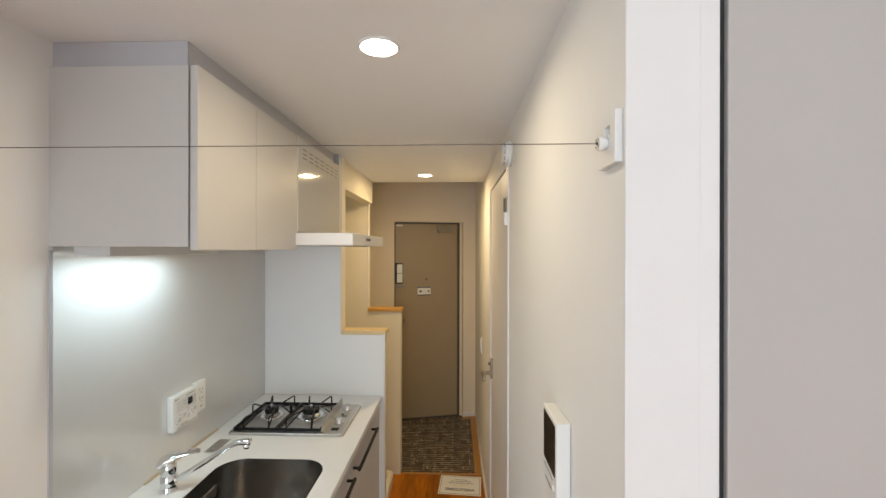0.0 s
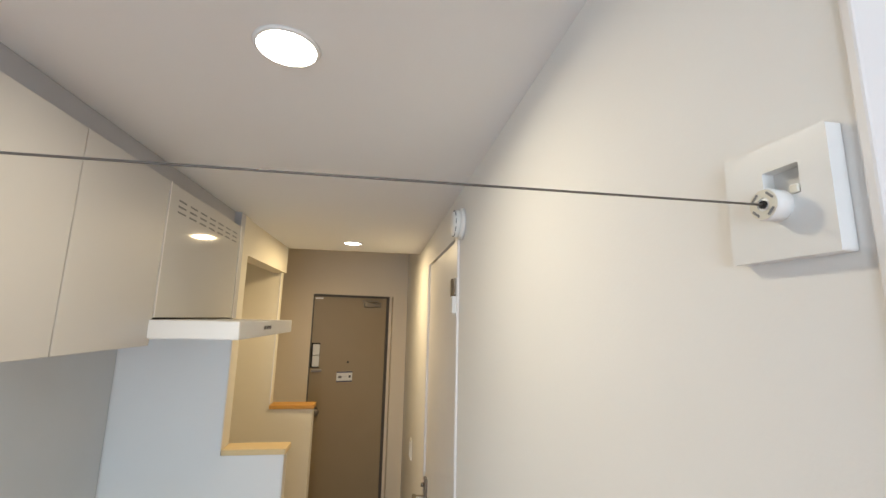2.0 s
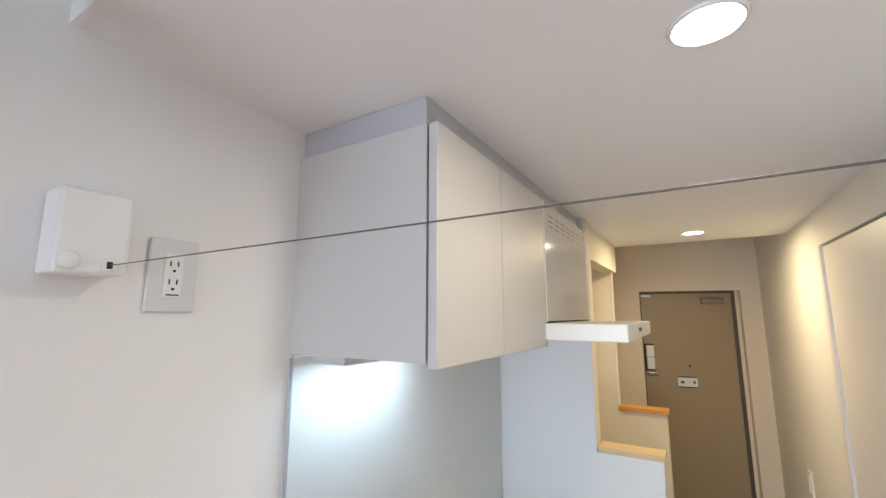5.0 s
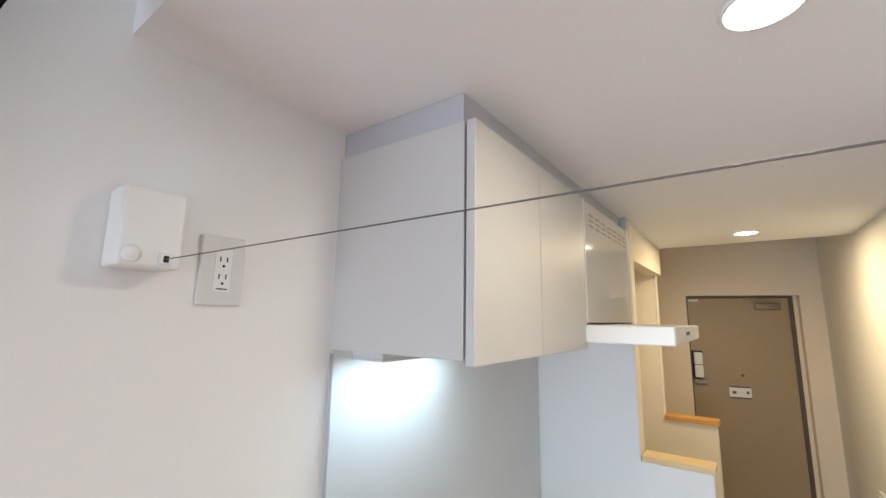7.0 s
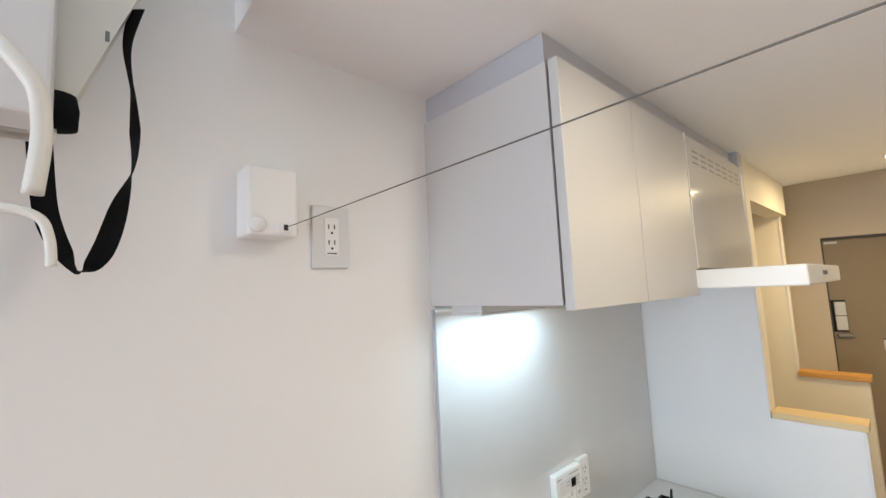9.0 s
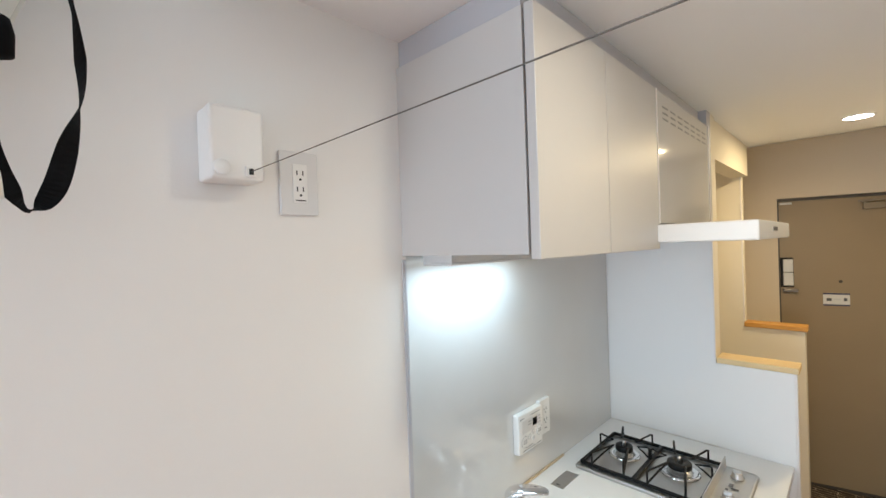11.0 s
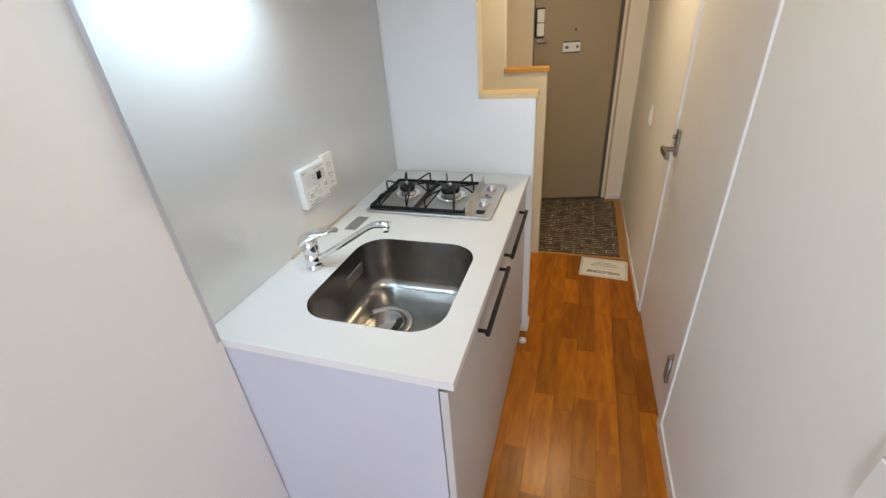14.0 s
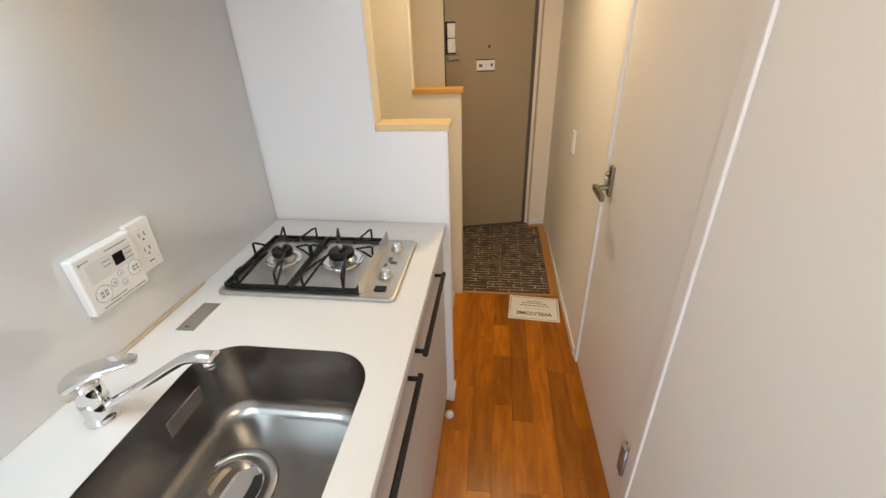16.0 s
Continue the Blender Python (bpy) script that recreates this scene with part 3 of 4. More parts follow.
# mixer tap
tap = thing("mixer_tap", -0.853, 1.379, 0.85, "chrome single-lever mixer tap on the worktop", "tap")
part("base", lathe([(0.0265, 0), (0.0265, 0.004), (0.0235, 0.008), (0.0230, 0.022), (0.0230, 0.046), (0.0215, 0.048)]), CHROME, tap, smooth=True)
part("body", lathe([(0.0210, 0.047), (0.0228, 0.050), (0.0218, 0.074), (0.0185, 0.086), (0.008, 0.090)]), CHROME, tap, smooth=True)
sp = smooth_line([(0.010, 0.001, 0.024), (0.06, 0.004, 0.055), (0.12, 0.008, 0.092), (0.172, 0.011, 0.126), (0.196, 0.0125, 0.140), (0.218, 0.0135, 0.1455), (0.247, 0.015, 0.1455)], 5)
ns = len(sp) - 1
part("spout", sweep(sp, [0.0080 + 0.0055 * max(0, (k / ns - 0.45) / 0.55) for k in range(ns + 1)], [0.0080 + 0.0012 * max(0, (k / ns - 0.55) / 0.45) for k in range(ns + 1)]), CHROME, tap, smooth=True)
part("spout_nozzle", lathe([(0.0085, 0.126), (0.0095, 0.128), (0.0095, 0.139), (0.008, 0.141)], at=(0.235, 0.0145, 0)), CHROME, tap, smooth=True)
# helmet-shaped lever: a deep rounded back over the body that thins out to a broad flat tip
lp = smooth_line([(-0.023, -0.013, 0.078), (-0.015, -0.009, 0.088), (0.002, 0.001, 0.097), (0.022, 0.012, 0.103), (0.042, 0.024, 0.106), (0.060, 0.034, 0.106), (0.073, 0.042, 0.103)], 6)
nl = len(lp) - 1
part("lever", sweep(lp, [0.003 + 0.0215 * math.sqrt(max(0.0, 1 - ((k / nl - 0.48) / 0.53) ** 2)) for k in range(nl + 1)], [0.004 + 0.010 * math.exp(-((k / nl - 0.25) / 0.28) ** 2) for k in range(nl + 1)], 24), CHROME, tap, smooth=True)

plate = thing("metal_plate", -0.868, 1.664, 0.8502, "flat brushed metal label plate on the worktop", "plate")
part("plate", box(-0.022, 0.022, -0.052, 0.052, 0, 0.001), STEEL, plate)
part("mark", box(-0.014, -0.003, -0.041, -0.0385, 0.001, 0.0013), INK, plate).matrix_basis = pose(0, 0, 0, 0, 0, 12)
part("mark", box(-0.002, 0.010, -0.040, -0.0375, 0.001, 0.0013), INK, plate).matrix_basis = pose(0, 0, 0, 0, 0, -9)

# gas hob
hob = thing("gas_hob", -0.648, 1.911, 0.85, "stainless steel two-burner gas hob with black pan supports", "gas hob")
tray_rows = [[(x, y, z) for x, y in round_rect(-0.233 + i, 0.233 - i, -0.158 + i, 0.158 - i, 0.014, 5)] for i, z in ((0.0, 0.0005), (0.0, 0.007), (0.002, 0.010), (0.006, 0.011), (0.008, 0.0095))]
part("top_plate", loops(tray_rows), STEEL, hob)
part("divider", loops([[(x, y, z) for x, y in ((0.142, -0.146 + k), (0.145, -0.146 + k), (0.145, 0.148 - k), (0.142, 0.148 - k))] for z, k in ((0.009, 0), (0.046, 0.004))]), STEEL, hob, "upright steel divider")
for bx, by, r in ((-0.132, 0.016, 0.032), (0.042, 0.019, 0.040)):
    bu = part("burner", ring_lathe([(r + 0.020, 0.0095), (r + 0.020, 0.0125), (r + 0.014, 0.0150), (r - 0.002, 0.0125), (r - 0.004, 0.0095)], at=(bx, by, 0)), CHROME, hob, "polished burner bowl", True)
    part("burner_body", lathe([(r * 0.74, 0.010), (r * 0.74, 0.022), (r * 0.80, 0.024), (r * 0.80, 0.027), (0.02, 0.028)], at=(bx, by, 0)), CHROME, bu, smooth=True)
    part("burner_cap", lathe([(r * 0.86, 0.0265), (r * 0.90, 0.028), (r * 0.90, 0.040), (r * 0.84, 0.0435), (r * 0.34, 0.044), (r * 0.28, 0.040), (0.003, 0.040)], at=(bx, by, 0)), IRON, bu, "black burner cap", True)
    part("sensor", lathe([(0.006, 0.040), (0.006, 0.058), (0.004, 0.060)], at=(bx, by, 0), n=16), STEEL, bu, smooth=True)
    part("igniter", tube([(bx - r * 0.9, by + 0.012, 0.012), (bx - r * 0.9, by + 0.012, 0.034)], 0.003, 8), PLASTIC, bu)
for gx0, gx1, bx in ((-0.218, -0.050, -0.130), (-0.044, 0.133, 0.045)):
    g = bmesh.new()
    gy0, gy1, gz = -0.136, 0.140, 0.018
    for a, b in (((gx0, gy0), (gx1, gy0)), ((gx0, gy1), (gx1, gy1)), ((gx0, gy0), (gx0, gy1)), ((gx1, gy0), (gx1, gy1))):
        if a[0] == b[0]:
            add_box(g, a[0] - 0.0032, a[0] + 0.0032, a[1], b[1], gz - 0.007, gz + 0.004, 0.001)
        else:
            add_box(g, a[0], b[0], a[1] - 0.0032, a[1] + 0.0032, gz - 0.007, gz + 0.004, 0.001)
    part("pan_support", g, IRON, hob, "black enamelled pan support")
    for fx, fy, ix, iy in ((bx - 0.050, gy1 - 0.01, bx - 0.024, 0.050), (bx + 0.054, gy1 - 0.01, bx + 0.026, 0.050), (bx - 0.050, gy0, bx - 0.024, -0.020), (bx + 0.054, gy0, bx + 0.026, -0.020), (gx0, 0.018, bx - 0.040, 0.018), (gx1, 0.018, bx + 0.042, 0.018)):
        f = tube([(fx, fy, gz), (fx, fy, 0.056), (fx + (ix - fx) * 0.12, fy + (iy - fy) * 0.12, 0.058), (ix, iy, 0.050), (fx + (ix - fx) * 0.55, fy + (iy - fy) * 0.55, 0.040), (fx, fy, 0.022)], 0.0032, 8)
        part("support_finger", f, IRON, hob)
for kx, ky in ((0.184, 0.095), (0.186, -0.052)):
    kn = part("control_knob", lathe([(0.019, 0.010), (0.019, 0.014), (0.0135, 0.018), (0.0135, 0.026), (0.011, 0.028)], at=(kx, ky, 0)), CHROME, hob, "chrome control knob", True)
    part("grip", box(kx - 0.012, kx + 0.012, ky - 0.004, ky + 0.004, 0.024, 0.036, 0.002), STEEL, kn)
for lx, ly, w, h in ((0.178, 0.035, 0.006, 0.010), (0.190, 0.018, 0.010, 0.004), (0.172, -0.005, 0.004, 0.014)):
    part("print", box(lx - w, lx + w, ly - h, ly + h, 0.0112, 0.0116), INK, hob)
part("label", box(0.172, 0.202, -0.125, -0.102, 0.0112, 0.0118), IRON, hob, "small black label")

# splash panels
struct("splash_panel", box(XS + 0.0005, XS + 0.004, YK + 0.003, YA - 0.001, 0.851, 1.603), SPLASH, "satin pale grey kitchen wall panel")
struct("trim", box(XL - 0.0045, XL + 0.0035, YK - 0.006, YK + 0.004, 0.851, 1.590, 0.001), FILLER, "grey edge trim of the splash panel")
struct("side_splash_panel", boxes((XS + 0.005, -0.5565, YA - 0.004, YA - 0.0005, 0.851, 1.65), (-0.5565, -0.3345, YA - 0.004, YA - 0.0005, 0.0, 1.157)), PANEL, "glossy white side panel by the hob")
struct("trim", boxes((-0.5605, -0.5555, YA - 0.0065, YA + 0.004, 1.179, 1.65), (-0.3385, -0.3305, YA - 0.0065, YA + 0.006, 0.0305, 1.157), (XS + 0.0045, XS + 0.008, YA - 0.0075, YA - 0.0045, 0.851, 1.59), bevel=0.0008), TRIM, "white edge trim of the side panel")

# wall cabinet, its lamp and the hood
upper = thing("wall_cabinet", -0.75, 1.33, 1.59, "white laminate wall cabinet with two doors", "cabinet")
YC = 1.043
at_world(part("side", box(XS + 0.002, -0.5705, YC, YC + 0.018, 1.598, 2.006, 0.001), LAM, upper))
at_world(part("side", box(XS + 0.002, -0.5705, 1.6035, 1.6215, 1.598, 2.006, 0.001), LAM, upper))
at_world(part("bottom", box(XS + 0.002, -0.5705, YC + 0.0185, 1.603, 1.606, 1.622), LAM, upper))
at_world(part("top", box(XS + 0.002, -0.5705, YC + 0.0185, 1.603, 1.990, 2.006), LAM, upper))
at_world(part("door", box(-0.566, -0.548, YC, 1.3125, 1.590, 2.006, 0.0015), LAM, upper))
at_world(part("door", box(-0.566, -0.548, 1.3155, 1.6195, 1.590, 2.006, 0.0015), LAM, upper))
at_world(part("filler", box(XS + 0.002, -0.578, YC + 0.0095, 2.21, 2.007, ZC - 0.001), FILLER, upper, "grey filler strip under the ceiling"))
bar = thing("under_cabinet_lamp", -0.845, 1.325, 1.574, "slim white under-cabinet lamp, lit", "lamp")
part("housing", boxes((-0.045, 0.045, -0.225, 0.225, 0.0060, 0.0315), (0.033, 0.045, -0.225, 0.225, 0.0, 0.0060), (-0.045, 0.0328, -0.225, -0.212, 0.0, 0.0060), (-0.045, 0.0328, 0.212, 0.225, 0.0, 0.0060), bevel=0.0015), PLASTICG, bar)
part("tube", box(-0.034, 0.020, -0.20, 0.17, 0.0025, 0.0058, 0.001), TUBEM, bar, "lit diffuser")
hood = thing("range_hood", -0.75, 1.9, 1.59, "white range hood with a glossy pale front", "range hood")
at_world(part("body", box(XS + 0.002, -0.562, 1.624, 2.165, 1.656, 2.006, 0.002), LAM, hood))
HOODF = mat("glossy_hood_front", (0.66, 0.65, 0.63), 0.06, 0.0, color2=(0.64, 0.63, 0.61), scale=5)
hf = at_world(part("front_panel", box(-0.5615, -0.549, 1.626, 2.163, 1.657, 2.006, 0.002), HOODF, hood, "glossy pale front panel"))
for _e in (1.6215, 2.1635):
    at_world(part("edge", box(-0.5615, -0.5465, _e, _e + 0.0043, 1.656, 2.006), TRIM, hood))
for r_ in range(3):
    for k in range(7):
        yy = 1.675 + k * 0.068
        at_world(part("vent_slot", box(-0.550, -0.5485, yy, yy + 0.045, 1.967 - r_ * 0.016, 1.972 - r_ * 0.016), SLOTM, hf))
at_world(part("side_filler", box(-0.60, -0.553, 2.170, 2.221, 1.654, ZC - 0.001), FILLER, hood, "grey filler beside the wall"))
tr = at_world(part("tray", box(XS + 0.002, -0.340, 1.606, 2.210, 1.606, 1.652, 0.004), PLASTIC, hood, "white hood tray"))
sw_ = at_world(part("switch_strip", box(-0.341, -0.3385, 1.815, 1.905, 1.624, 1.640, 0.001), PLASTICG, tr, "grey switch strip"))
for _k in range(3):
    at_world(part("button", box(-0.339, -0.3375, 1.820 + 0.028 * _k, 1.842 + 0.028 * _k, 1.627, 1.637, 0.0008), INK, sw_))
at_world(part("filter", box(-0.88, -0.48, 1.64, 2.16, 1.6045, 1.6057), STEEL, tr, "steel grease filter"))
at_world(part("lamp_lens", box(-0.455, -0.400, 1.85, 2.19, 1.6035, 1.6057, 0.0005), SLOTM, tr, "smoked lamp lens"))
for _y in (1.738, 1.965):
    at_world(part("clip", box(-0.742, -0.712, _y, _y + 0.03, 1.598, 1.6045, 0.001), BLACKM, tr, "black filter clip"))

# hot water remote and socket on the splash panel
rem = thing("water_heater_remote", XS + 0.004, 1.57, 1.0265, "white water heater remote with a small black display", "remote control")
part("body", box(0, 0.022, -0.067, 0.067, -0.061, 0.061, 0.004), PLASTIC, rem)
part("display_field", box(0.0222, 0.0226, -0.048, 0.056, 0.000, 0.040), PLASTICG, rem)
part("display", box(0.0226, 0.0232, 0.010, 0.034, 0.010, 0.034), GLASSB, rem, "black display")
for by, bz, r in ((-0.036, -0.026, 0.0165), (0.046, -0.014, 0.015), (0.012, -0.008, 0.0055), (0.014, -0.030, 0.0055), (-0.008, -0.018, 0.007)):
    part("button", lathe([(r, 0.0222), (r, 0.0234), (r * 0.9, 0.0238)], "X", (0, by, bz), 24), PLASTIC, rem)
    part("button_ring", ring_lathe([(r + 0.0013, 0.0221), (r + 0.0013, 0.0228), (r + 0.0001, 0.0228), (r + 0.0001, 0.0221)], "X", (0, by, bz), 24), FADED, rem)
    part("symbol", boxes((0.0239, 0.0242, by - r * 0.5, by - r * 0.05, bz - r * 0.35, bz - r * 0.05), (0.0239, 0.0242, by + r * 0.1, by + r * 0.5, bz - r * 0.35, bz - r * 0.05), (0.0239, 0.0242, by - r * 0.5, by - r * 0.05, bz + r * 0.1, bz + r * 0.4), (0.0239, 0.0242, by + r * 0.1, by + r * 0.5, bz + r * 0.1, bz + r * 0.4)), FADED, rem)
part("mark", boxes((0.0222, 0.0226, -0.058, -0.054, 0.044, 0.050), (0.0222, 0.0226, -0.055, -0.036, 0.0465, 0.0490)), FADED, rem)
for by, bz, w in ((0.026, 0.048, 0.026), (-0.006, 0.030, 0.009), (-0.006, 0.021, 0.009), (0.046, 0.032, 0.009), (0.046, 0.022, 0.009), (0.046, 0.012, 0.009), (-0.028, -0.053, 0.020), (0.010, -0.053, 0.014), (0.042, -0.053, 0.014), (-0.010, -0.046, 0.020)):
    part("print", box(0.0222, 0.0229, by - w, by + w, bz - 0.0012, bz + 0.0012), FADED, rem)
so = thing("wall_socket", XS + 0.004, 1.667, 1.037, "white wall socket beside the remote", "socket", "wall sockets")
part("plate", box(0, 0.014, -0.0295, 0.031, -0.057, 0.057, 0.002), PLASTIC, so)
part("insert", box(0.014, 0.0152, -0.013, 0.015, -0.044, 0.042, 0.0008), PLASTIC, so)
for zz in (0.024, -0.010):
    part("slot", boxes((0.0152, 0.0157, -0.008, -0.0058, zz - 0.003, zz + 0.006), (0.0152, 0.0157, 0.006, 0.0082, zz - 0.003, zz + 0.006)), INK, so)
    part("earth_hole", lathe([(0.0024, 0.0152), (0.0024, 0.0157)], "X", (0, 0.001, zz - 0.010), 12), INK, so)
part("earth_cover", box(0.0152, 0.0157, -0.006, 0.008, -0.039, -0.0365), INK, so)

# ---------------------------------------------------------------- corridor fittings
for (x, y) in ((-0.150, 1.093), (-0.170, 2.761)):
    dl = thing("downlight", x, y, ZC, "round lit recessed ceiling downlight", "ceiling lamp", "downlights")
    part("trim_ring", ring_lathe([(0.043, -0.0045), (0.046, -0.004), (0.049, -0.0005), (0.043, -0.0005)]), PLASTIC, dl, smooth=True)
    part("diffuser", lathe([(0.0428, -0.004), (0.0428, -0.0008)], n=40), LAMPM, dl, "lit diffuser")

det = thing("smoke_detector", xe(1.70), 1.70, 1.953, "round white smoke detector on the wall", "smoke detector", rz=WALL_RZ)
part("base", lathe([(0.048, -0.0005), (0.048, -0.012), (0.045, -0.014)], "X", n=40), PLASTIC, det, smooth=True)
part("cover", lathe([(0.041, -0.014), (0.041, -0.022), (0.034, -0.032), (0.018, -0.035)], "X", n=40), PLASTIC, det, smooth=True)
for k in range(10):
    a = 2 * math.pi * k / 10
    o = part("slot", box(-0.0008, 0.0008, -0.008, 0.008, -0.0015, 0.0015), INK, det)
    o.matrix_basis = Matrix.Translation((-0.0275, 0.0383 * math.cos(a), 0.0383 * math.sin(a))) @ Euler((a + math.pi / 2, 0, 0)).to_matrix().to_4x4()

icom = thing("intercom", xe(0.962), 0.962, 1.190, "white wall intercom with a small black screen", "intercom", rz=WALL_RZ)
part("body", box(-0.028, -0.0005, -0.054, 0.054, -0.080, 0.080, 0.003), PLASTIC, icom)
part("screen", box(-0.0293, -0.0281, -0.047, 0.043, -0.024, 0.072), GLASSB, icom, "black screen")
part("speaker_line", boxes((-0.0288, -0.0281, -0.02, 0.030, -0.0615, -0.0595), (-0.0288, -0.0281, -0.03, 0.042, -0.038, -0.037)), INK, icom)
part("button", lathe([(0.006, -0.028), (0.006, -0.0305), (0.005, -0.0312)], "X", (0, -0.034, -0.052), 20), PLASTICG, icom)


def light_switch(y, z, w, label):
    sw = thing("light_switch", xe(y), y, z, label, "light switch", "light switches", rz=WALL_RZ)
    part("plate", box(-0.010, -0.0005, -w, w, -0.056, 0.056, 0.003), PLASTIC, sw)
    rk = part("rocker", box(-0.0155, -0.010, -w * 0.62, w * 0.62, -0.040, 0.040, 0.002), PLASTIC, sw)
    rk.matrix_basis = pose(0, 0, 0, 0, 1.6, 0)
    part("gap", box(-0.0108, -0.0101, -w * 0.67, w * 0.67, -0.043, 0.043), FILLER, sw)
    return sw


light_switch(0.967, 0.901, 0.033, "white rocker light switch on the corridor wall")
light_switch(3.185, 0.885, 0.034, "white rocker light switch by the entrance")

# retractable clothes line: reel, receiver and the taut wire
reel = thing("clothes_line_reel", XL, 0.6885, 1.7785, "white plastic clothes line reel on the wall", "clothes line")
part("body", box(0.0005, 0.060, -0.038, 0.038, -0.0535, 0.0535, 0.005, 3), PLASTIC, reel)
part("lock_knob", lathe([(0.0115, 0.060), (0.0115, 0.063), (0.0095, 0.065)], "X", (0, -0.0235, -0.0375), 24), PLASTIC, reel, smooth=True)
nz = part("outlet_nozzle", box(0.0595, 0.0645, 0.0085, 0.0245, -0.0485, -0.0325, 0.002), PLASTIC, reel, "square wire outlet")
part("outlet_hole", boxes((0.0645, 0.0652, 0.0130, 0.0195, -0.0455, -0.0365), bevel=0.0003), DARK, nz)
hk = thing("clothes_line_receiver", xe(0.711), 0.711, 1.7425, "white clothes line receiver plate with a round end knob", "clothes line", rz=WALL_RZ)
KY, KZ = -0.0045, -0.0045
pl = outline_slab(round_rect(-0.0325, 0.0325, -0.035, 0.035, 0.0015, 3), round_rect(-0.016, 0.006, 0.0005, 0.0185, 0.001, 3), -0.0105, -0.0005)
bmesh.ops.transform(pl, matrix=Matrix(((0, 0, 1, 0), (1, 0, 0, 0), (0, 1, 0, 0), (0, 0, 0, 1))), verts=pl.verts)
bmesh.ops.recalc_face_normals(pl, faces=pl.faces)
part("plate", pl, PLASTIC, hk)
part("recess_back", box(-0.0025, -0.0008, -0.0158, 0.0058, 0.0007, 0.0183), PLASTICG, hk)
part("tongue", box(-0.012, -0.003, -0.0155, -0.0105, 0.0008, 0.0060, 0.001), IVORY, hk)
kb = part("end_knob", lathe([(0.0065, -0.0095), (0.0065, -0.0115), (0.0092, -0.0130), (0.0094, -0.0215), (0.0088, -0.0228)], "X", (0, KY, KZ), 32), PLASTIC, hk, smooth=True)
part("knob_ring", ring_lathe([(0.0086, -0.0234), (0.0086, -0.0226), (0.0040, -0.0226), (0.0040, -0.0234)], "X", (0, KY, KZ)), IVORY, kb)
for k in range(4):
    a = math.pi / 4 + k * math.pi / 2
    o = part("slot", box(-0.0003, 0.0003, -0.0026, 0.0026, -0.0006, 0.0006), SLOTM, kb)
    o.matrix_basis = Matrix.Translation((-0.0236, KY + 0.0066 * math.cos(a), KZ + 0.0066 * math.sin(a))) @ Euler((a + math.pi / 2, 0, 0)).to_matrix().to_4x4()
part("wire_end", lathe([(0.0024, -0.0228), (0.0024, -0.0240)], "X", (0, KY, KZ), 12), DARK, kb)
wire = tagged(new("clothes_line_wire", mesh_of("clothes_line_wire", tube([(XL + 0.0655, 0.7047, 1.7375), (xe(0.7065) - 0.0238, 0.7065, 1.738)], 0.0007, 8), WIREM)), "thin grey wire stretched across the corridor", "clothes line")

out = thing("wall_socket", XL, 0.808, 1.7355, "pale grey double wall socket plate", "socket", "wall sockets")
part("plate", box(0.0005, 0.008, -0.035, 0.035, -0.056, 0.056, 0.002), PLASTICG, out)
part("insert", box(0.008, 0.0105, -0.0135, 0.0135, -0.034, 0.034, 0.001), PLASTIC, out)
for zz in (0.016, -0.012):
    part("slot", boxes((0.0105, 0.0111, -0.007, -0.005, zz - 0.002, zz + 0.006), (0.0105, 0.0111, 0.004, 0.006, zz - 0.002, zz + 0.006)), DARK, out)
    part("earth_hole", lathe([(0.0022, 0.0105), (0.0022, 0.0111)], "X", (0, 0, zz - 0.009), 12), DARK, out)
part("earth_cover", box(0.0105, 0.0111, -0.009, 0.009, -0.031, -0.029), DARK, out)

# stored loft ladder with its hooks and strap


def at_ladder(ob):
    bpy.context.view_layer.update()
    ob.matrix_parent_inverse = ob.parent.matrix_world.inverted() @ Matrix.Translation((-0.03, -0.026, 0.012))
    return ob


lad = thing("loft_ladder", -0.76, 0.40, 1.78, "cream metal loft ladder hung on the wall, with black strap", "ladder")
st = loops([[(x, y, z) for x, y, z in ((-0.79, a, zz), (-0.765, a, zz), (-0.765, b, zz), (-0.79, b, zz))] for zz, a, b in ((1.80, 0.40, 0.468), (2.05, 0.485, 0.560), (2.50, 0.64, 0.715))])
bmesh.ops.recalc_face_normals(st, faces=st.faces)
ALU = mat("cream_painted_metal", (0.74, 0.72, 0.66), 0.35, color2=(0.70, 0.68, 0.62), scale=6)
at_ladder(part("stile", st, ALU, lad))
at_ladder(part("slot", box(-0.7665, -0.7640, 0.509, 0.513, 1.925, 1.938, 0.0008), SLOTM, lad, "dark slot in the stile"))
at_ladder(part("foot", lathe([(0.010, 1.775), (0.017, 1.778), (0.018, 1.80), (0.015, 1.815)], at=(-0.770, 0.472, 0.035)), STRAP, lad, "black rubber foot", True))
at_ladder(part("tread", box(-0.755, -0.70, 0.18, 0.469, 1.80, 2.30, 0.004), PLASTICG, lad, "pale grey tread"))
at_ladder(part("hook", tube(smooth_line([(-0.66, 0.29, 1.865), (-0.62, 0.412, 1.840), (-0.60, 0.459, 1.797), (-0.60, 0.469, 1.757), (-0.60, 0.466, 1.704)], 6), 0.0065, 12), ALU, lad, "cream tubular hook", True))
at_ladder(part("hook", tube(smooth_line([(-0.64, 0.36, 1.70), (-0.61, 0.44, 1.695), (-0.60, 0.468, 1.688), (-0.60, 0.476, 1.672), (-0.60, 0.478, 1.650)], 6), 0.0035, 10), ALU, lad, "thin tubular hook", True))
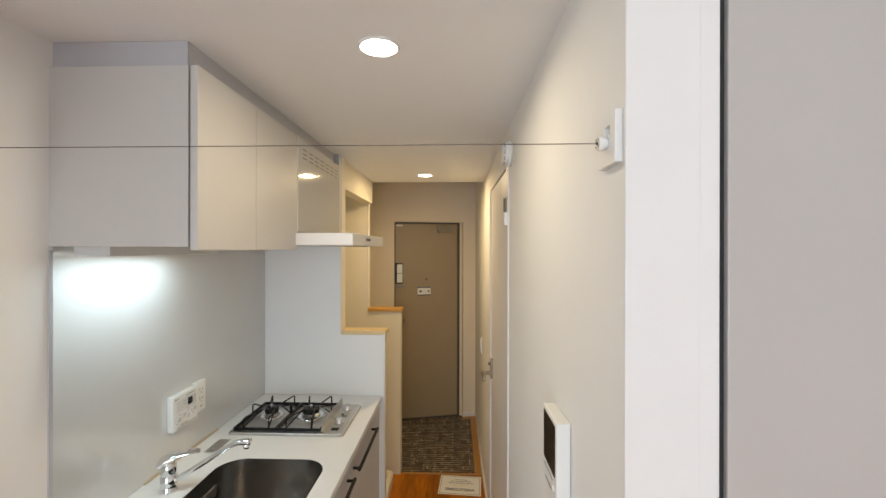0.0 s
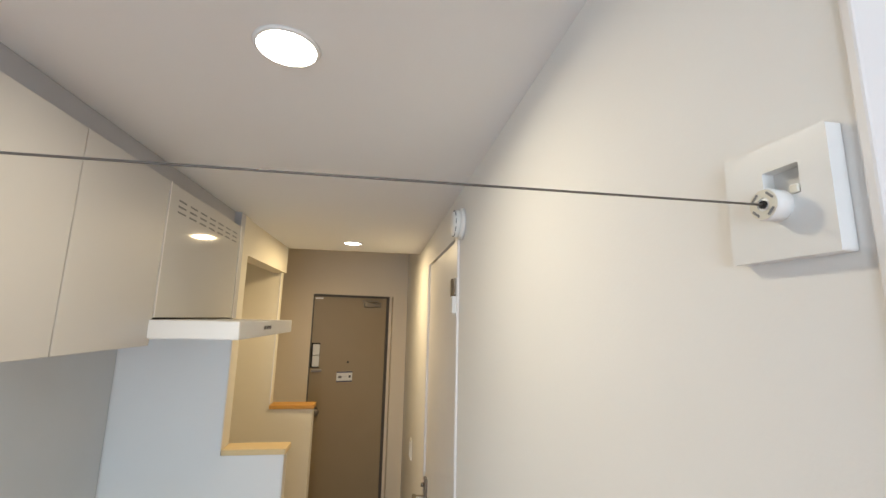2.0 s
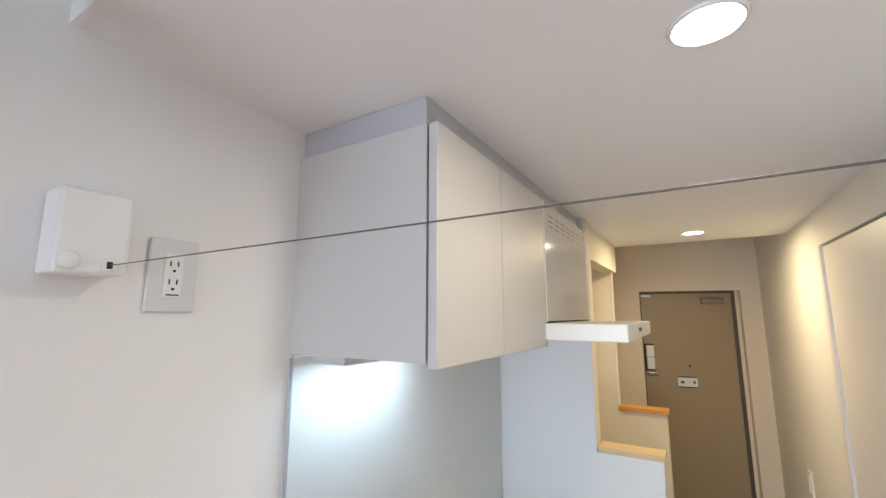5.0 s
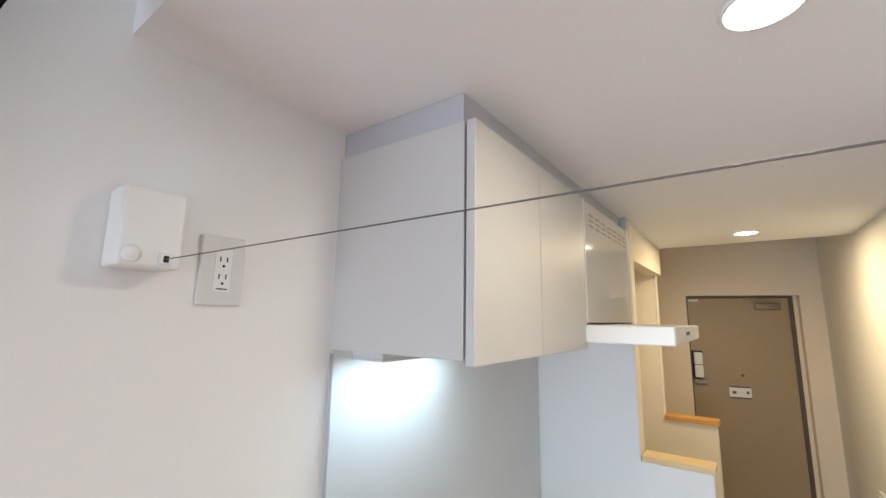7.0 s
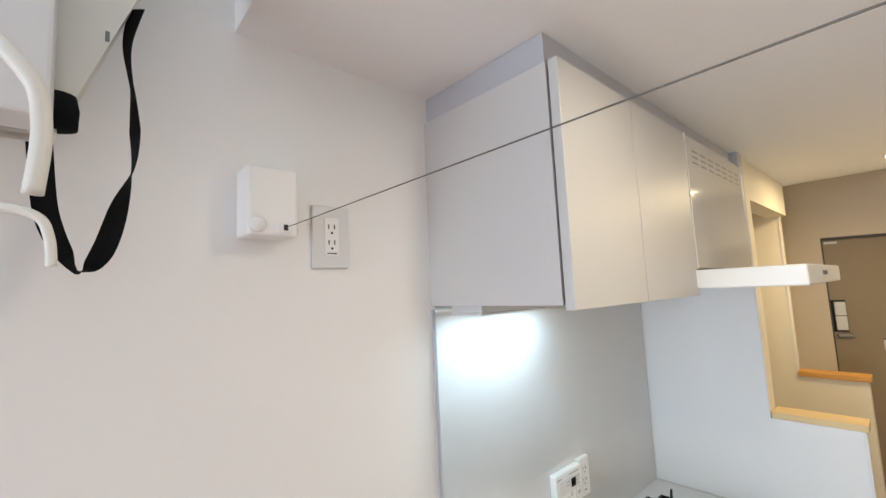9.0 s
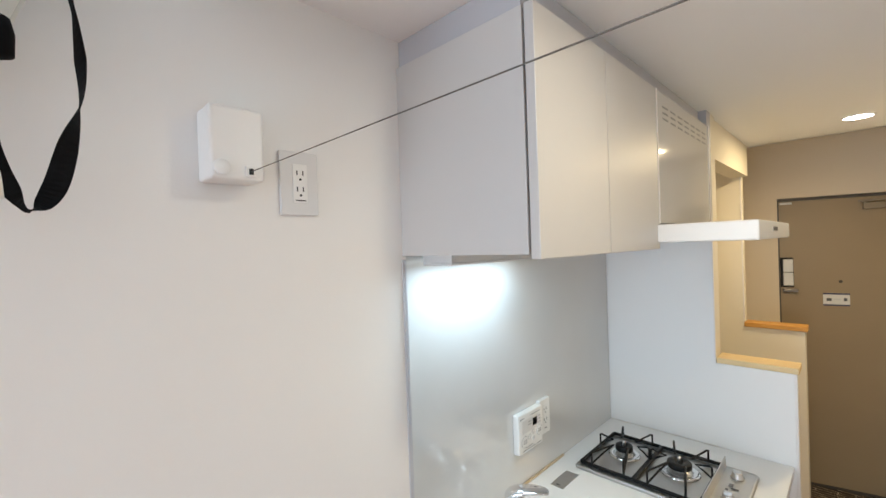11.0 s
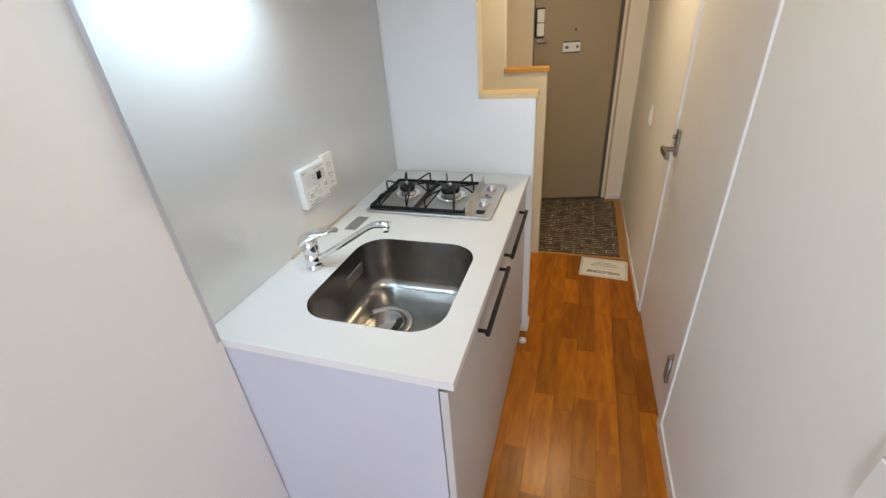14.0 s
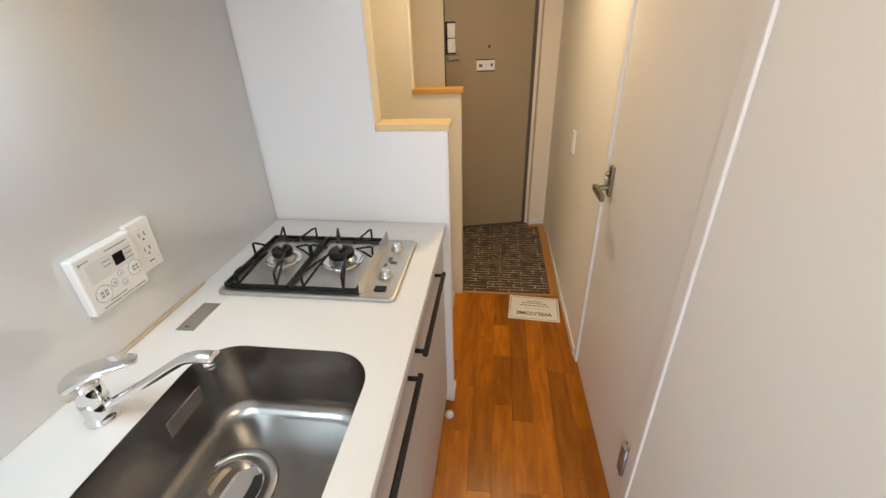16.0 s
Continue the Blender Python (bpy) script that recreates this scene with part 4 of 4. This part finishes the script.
line = smooth_line([(-0.80, 0.512, 1.992), (-0.80, 0.504, 1.940), (-0.80, 0.511, 1.875), (-0.80, 0.514, 1.800), (-0.80, 0.502, 1.745), (-0.80, 0.488, 1.692), (-0.80, 0.470, 1.668), (-0.795, 0.456, 1.688), (-0.79, 0.441, 1.730), (-0.78, 0.434, 1.800)], 8)
TWIST = ((0, 48), (5, 58), (11, 84), (14, 90), (20, 66), (26, 90), (33, 150), (40, 190), (44, 225), (48, 279), (52, 258), (56, 225), (62, 200), (99, 190))
sb = bmesh.new()
prev = None
for k, p in enumerate(line):
    tw = math.radians(next(a + (b - a) * (k - i) / (j - i) for (i, a), (j, b) in zip(TWIST, TWIST[1:]) if k <= j))
    d = (line[min(k + 1, len(line) - 1)] - line[max(k - 1, 0)]).normalized()
    s0 = Vector((0, 1, 0)) if abs(d.z) > 0.6 else Vector((0, 0.3, 1))
    s0 = (s0 - d * s0.dot(d)).normalized()
    side = (math.cos(tw) * s0 + math.sin(tw) * d.cross(s0)) * 0.0105
    nrm = d.cross(side).normalized() * 0.0006
    ring = [sb.verts.new(p + q) for q in (side + nrm, -side + nrm, -side - nrm, side - nrm)]
    if prev:
        for q in range(4):
            sb.faces.new((prev[q], prev[(q + 1) % 4], ring[(q + 1) % 4], ring[q]))
    else:
        sb.faces.new(ring)
    prev = ring
sb.faces.new(prev[::-1])
bmesh.ops.recalc_face_normals(sb, faces=sb.faces)
at_world(part("strap", sb, STRAP, lad, "twisted black webbing strap"))

# washing machine pan, floor stop, paper mat
pan = thing("washing_machine_pan", -0.67, 2.665, 0, "cream plastic washing machine pan in the alcove", "drip pan")
part("tray", loops([[(x, y, z) for x, y in round_rect(-0.27 + i, 0.27 - i, -0.33 + i, 0.33 - i, 0.03, 5)] for i, z in ((0, 0.0), (0, 0.052), (0.006, 0.058), (0.03, 0.058), (0.036, 0.05), (0.04, 0.015))]), CREAM, pan, smooth=False)
stop = tagged(new("floor_door_stop", mesh_of("floor_door_stop", lathe([(0.019, 0.0), (0.019, 0.006), (0.015, 0.014), (0.006, 0.018)], n=28), PLASTICG)), "small round white door stop on the floor", "door stop")
stop.matrix_world = pose(-0.343, 2.140, 0.0005)
card = thing("welcome_card", 0.059, 2.922, 0.0006, "white printed welcome card lying on the floor", "card", rz=176)
part("sheet", box(-0.140, 0.140, -0.112, 0.112, 0, 0.0008), PAPER, card)
part("border", boxes((-0.132, 0.132, 0.099, 0.1015, 0.0008, 0.0011), (-0.132, 0.132, -0.1015, -0.099, 0.0008, 0.0011), (-0.132, -0.1295, -0.099, 0.099, 0.0008, 0.0011), (0.1295, 0.132, -0.099, 0.099, 0.0008, 0.0011)), INK, card, "thin grey border line")
writing("lettering", "WELCOME", 0.040, INK, card, pose(0, 0.052, 0.0011))
for k, (yy, w) in enumerate(((0.004, 0.055), (-0.022, 0.085), (-0.044, 0.07), (-0.062, 0.04))):
    for q in range(7):
        a = -w + 2 * w * q / 7
        part("small_print", box(a, a + 2 * w / 7 * 0.78, yy - 0.003, yy + 0.003, 0.0008, 0.0010), INK if k else OAK, card)

# window of the room behind
def glazing(name, x, y, z, w, h, label, rz=0):
    win = thing(name, x, y, z, label, "window", kind="structure", rz=rz)
    part("window_frame", boxes((-w, w, -0.03, 0.03, -h, -h + 0.05), (-w, w, -0.03, 0.03, h - 0.05, h), (-w, -w + 0.05, -0.03, 0.03, -h + 0.05, h - 0.05), (w - 0.05, w, -0.03, 0.03, -h + 0.05, h - 0.05), (-0.02, 0.02, -0.03, 0.03, -h + 0.05, h - 0.05)), TRIM, win)
    for a, b in ((-w + 0.05, -0.02), (0.02, w - 0.05)):
        pn = part("pane", box(a, b, -0.003, 0.003, -h + 0.05, h - 0.05), GLASSW, win)
        pn.visible_shadow = False


glazing("window_1", XL - 0.08, -1.85, 1.40, 0.70, 0.75, "white framed window of the room", 90)
glazing("window_2", -0.25, -3.05, 0.975, 0.60, 0.975, "white framed sliding balcony door")

# ---------------------------------------------------------------- floor pieces
tiles = thing("entrance_floor", -0.4, 3.55, 0, "dark striped entrance floor tiles", "floor", kind="structure")
for a, b in ((-0.945, -0.136), (-0.126, 0.1645)):
    at_world(part("tile", box(a, b, 3.0665, 4.25, -0.0155, -0.002, 0.001), STRIPE, tiles))
at_world(part("joint", box(-0.1355, -0.1265, 3.0665, 4.2, -0.0155, -0.0045), DARK, tiles))
st_ = bmesh.new()
for k in range(62):
    yy = 3.072 + k * 0.0148
    for dx in (-0.1345, -0.1275):
        if random.random() < 0.75:
            add_box(st_, dx - 0.0022, dx + 0.0022, yy, yy + random.uniform(0.004, 0.010), -0.0045, -0.0028)
at_world(tagged(part("stitch_marks", st_, SEAL, tiles, "pale broken line of small marks"), kind="stuff"))

W = 0.0835
board_meshes = {}


def board_mesh(length):
    key = round(length, 2)
    if key not in board_meshes:
        board_meshes[key] = mesh_of("plank", box(-W / 2 + 0.0002, W / 2 - 0.0002, 0.0002, key - 0.0002, -0.0115, 0.0, 0.0004, 1), PLANK)
    return board_meshes[key]


x = XR + 0.018 - W / 2
while x > -0.46:
    y = 0.10 - random.random() * 0.4
    while y < 3.046:
        length = random.choice((0.24, 0.30, 0.36, 0.45, 0.52, 0.60))
        if y + length > 3.048 - 0.12:
            length = 3.048 - y
        if length < 0.05:
            break
        ob = new("plank", board_mesh(length))
        ob.parent = floor_slab
        ob.location = (x, y, 0)
        y += round(length, 2)
    x -= W
rest = boxes((-0.95, -0.40, 2.30, 3.048, -0.0115, -0.001), (XL, 2.4, -3.0, 0.10, -0.0115, -0.001), (0.30, 2.4, 0.10, 0.56, -0.0115, -0.001), (XL, -0.42, 0.10, 1.05, -0.0115, -0.001))
part("floor_field", rest, PLANK, floor_slab)
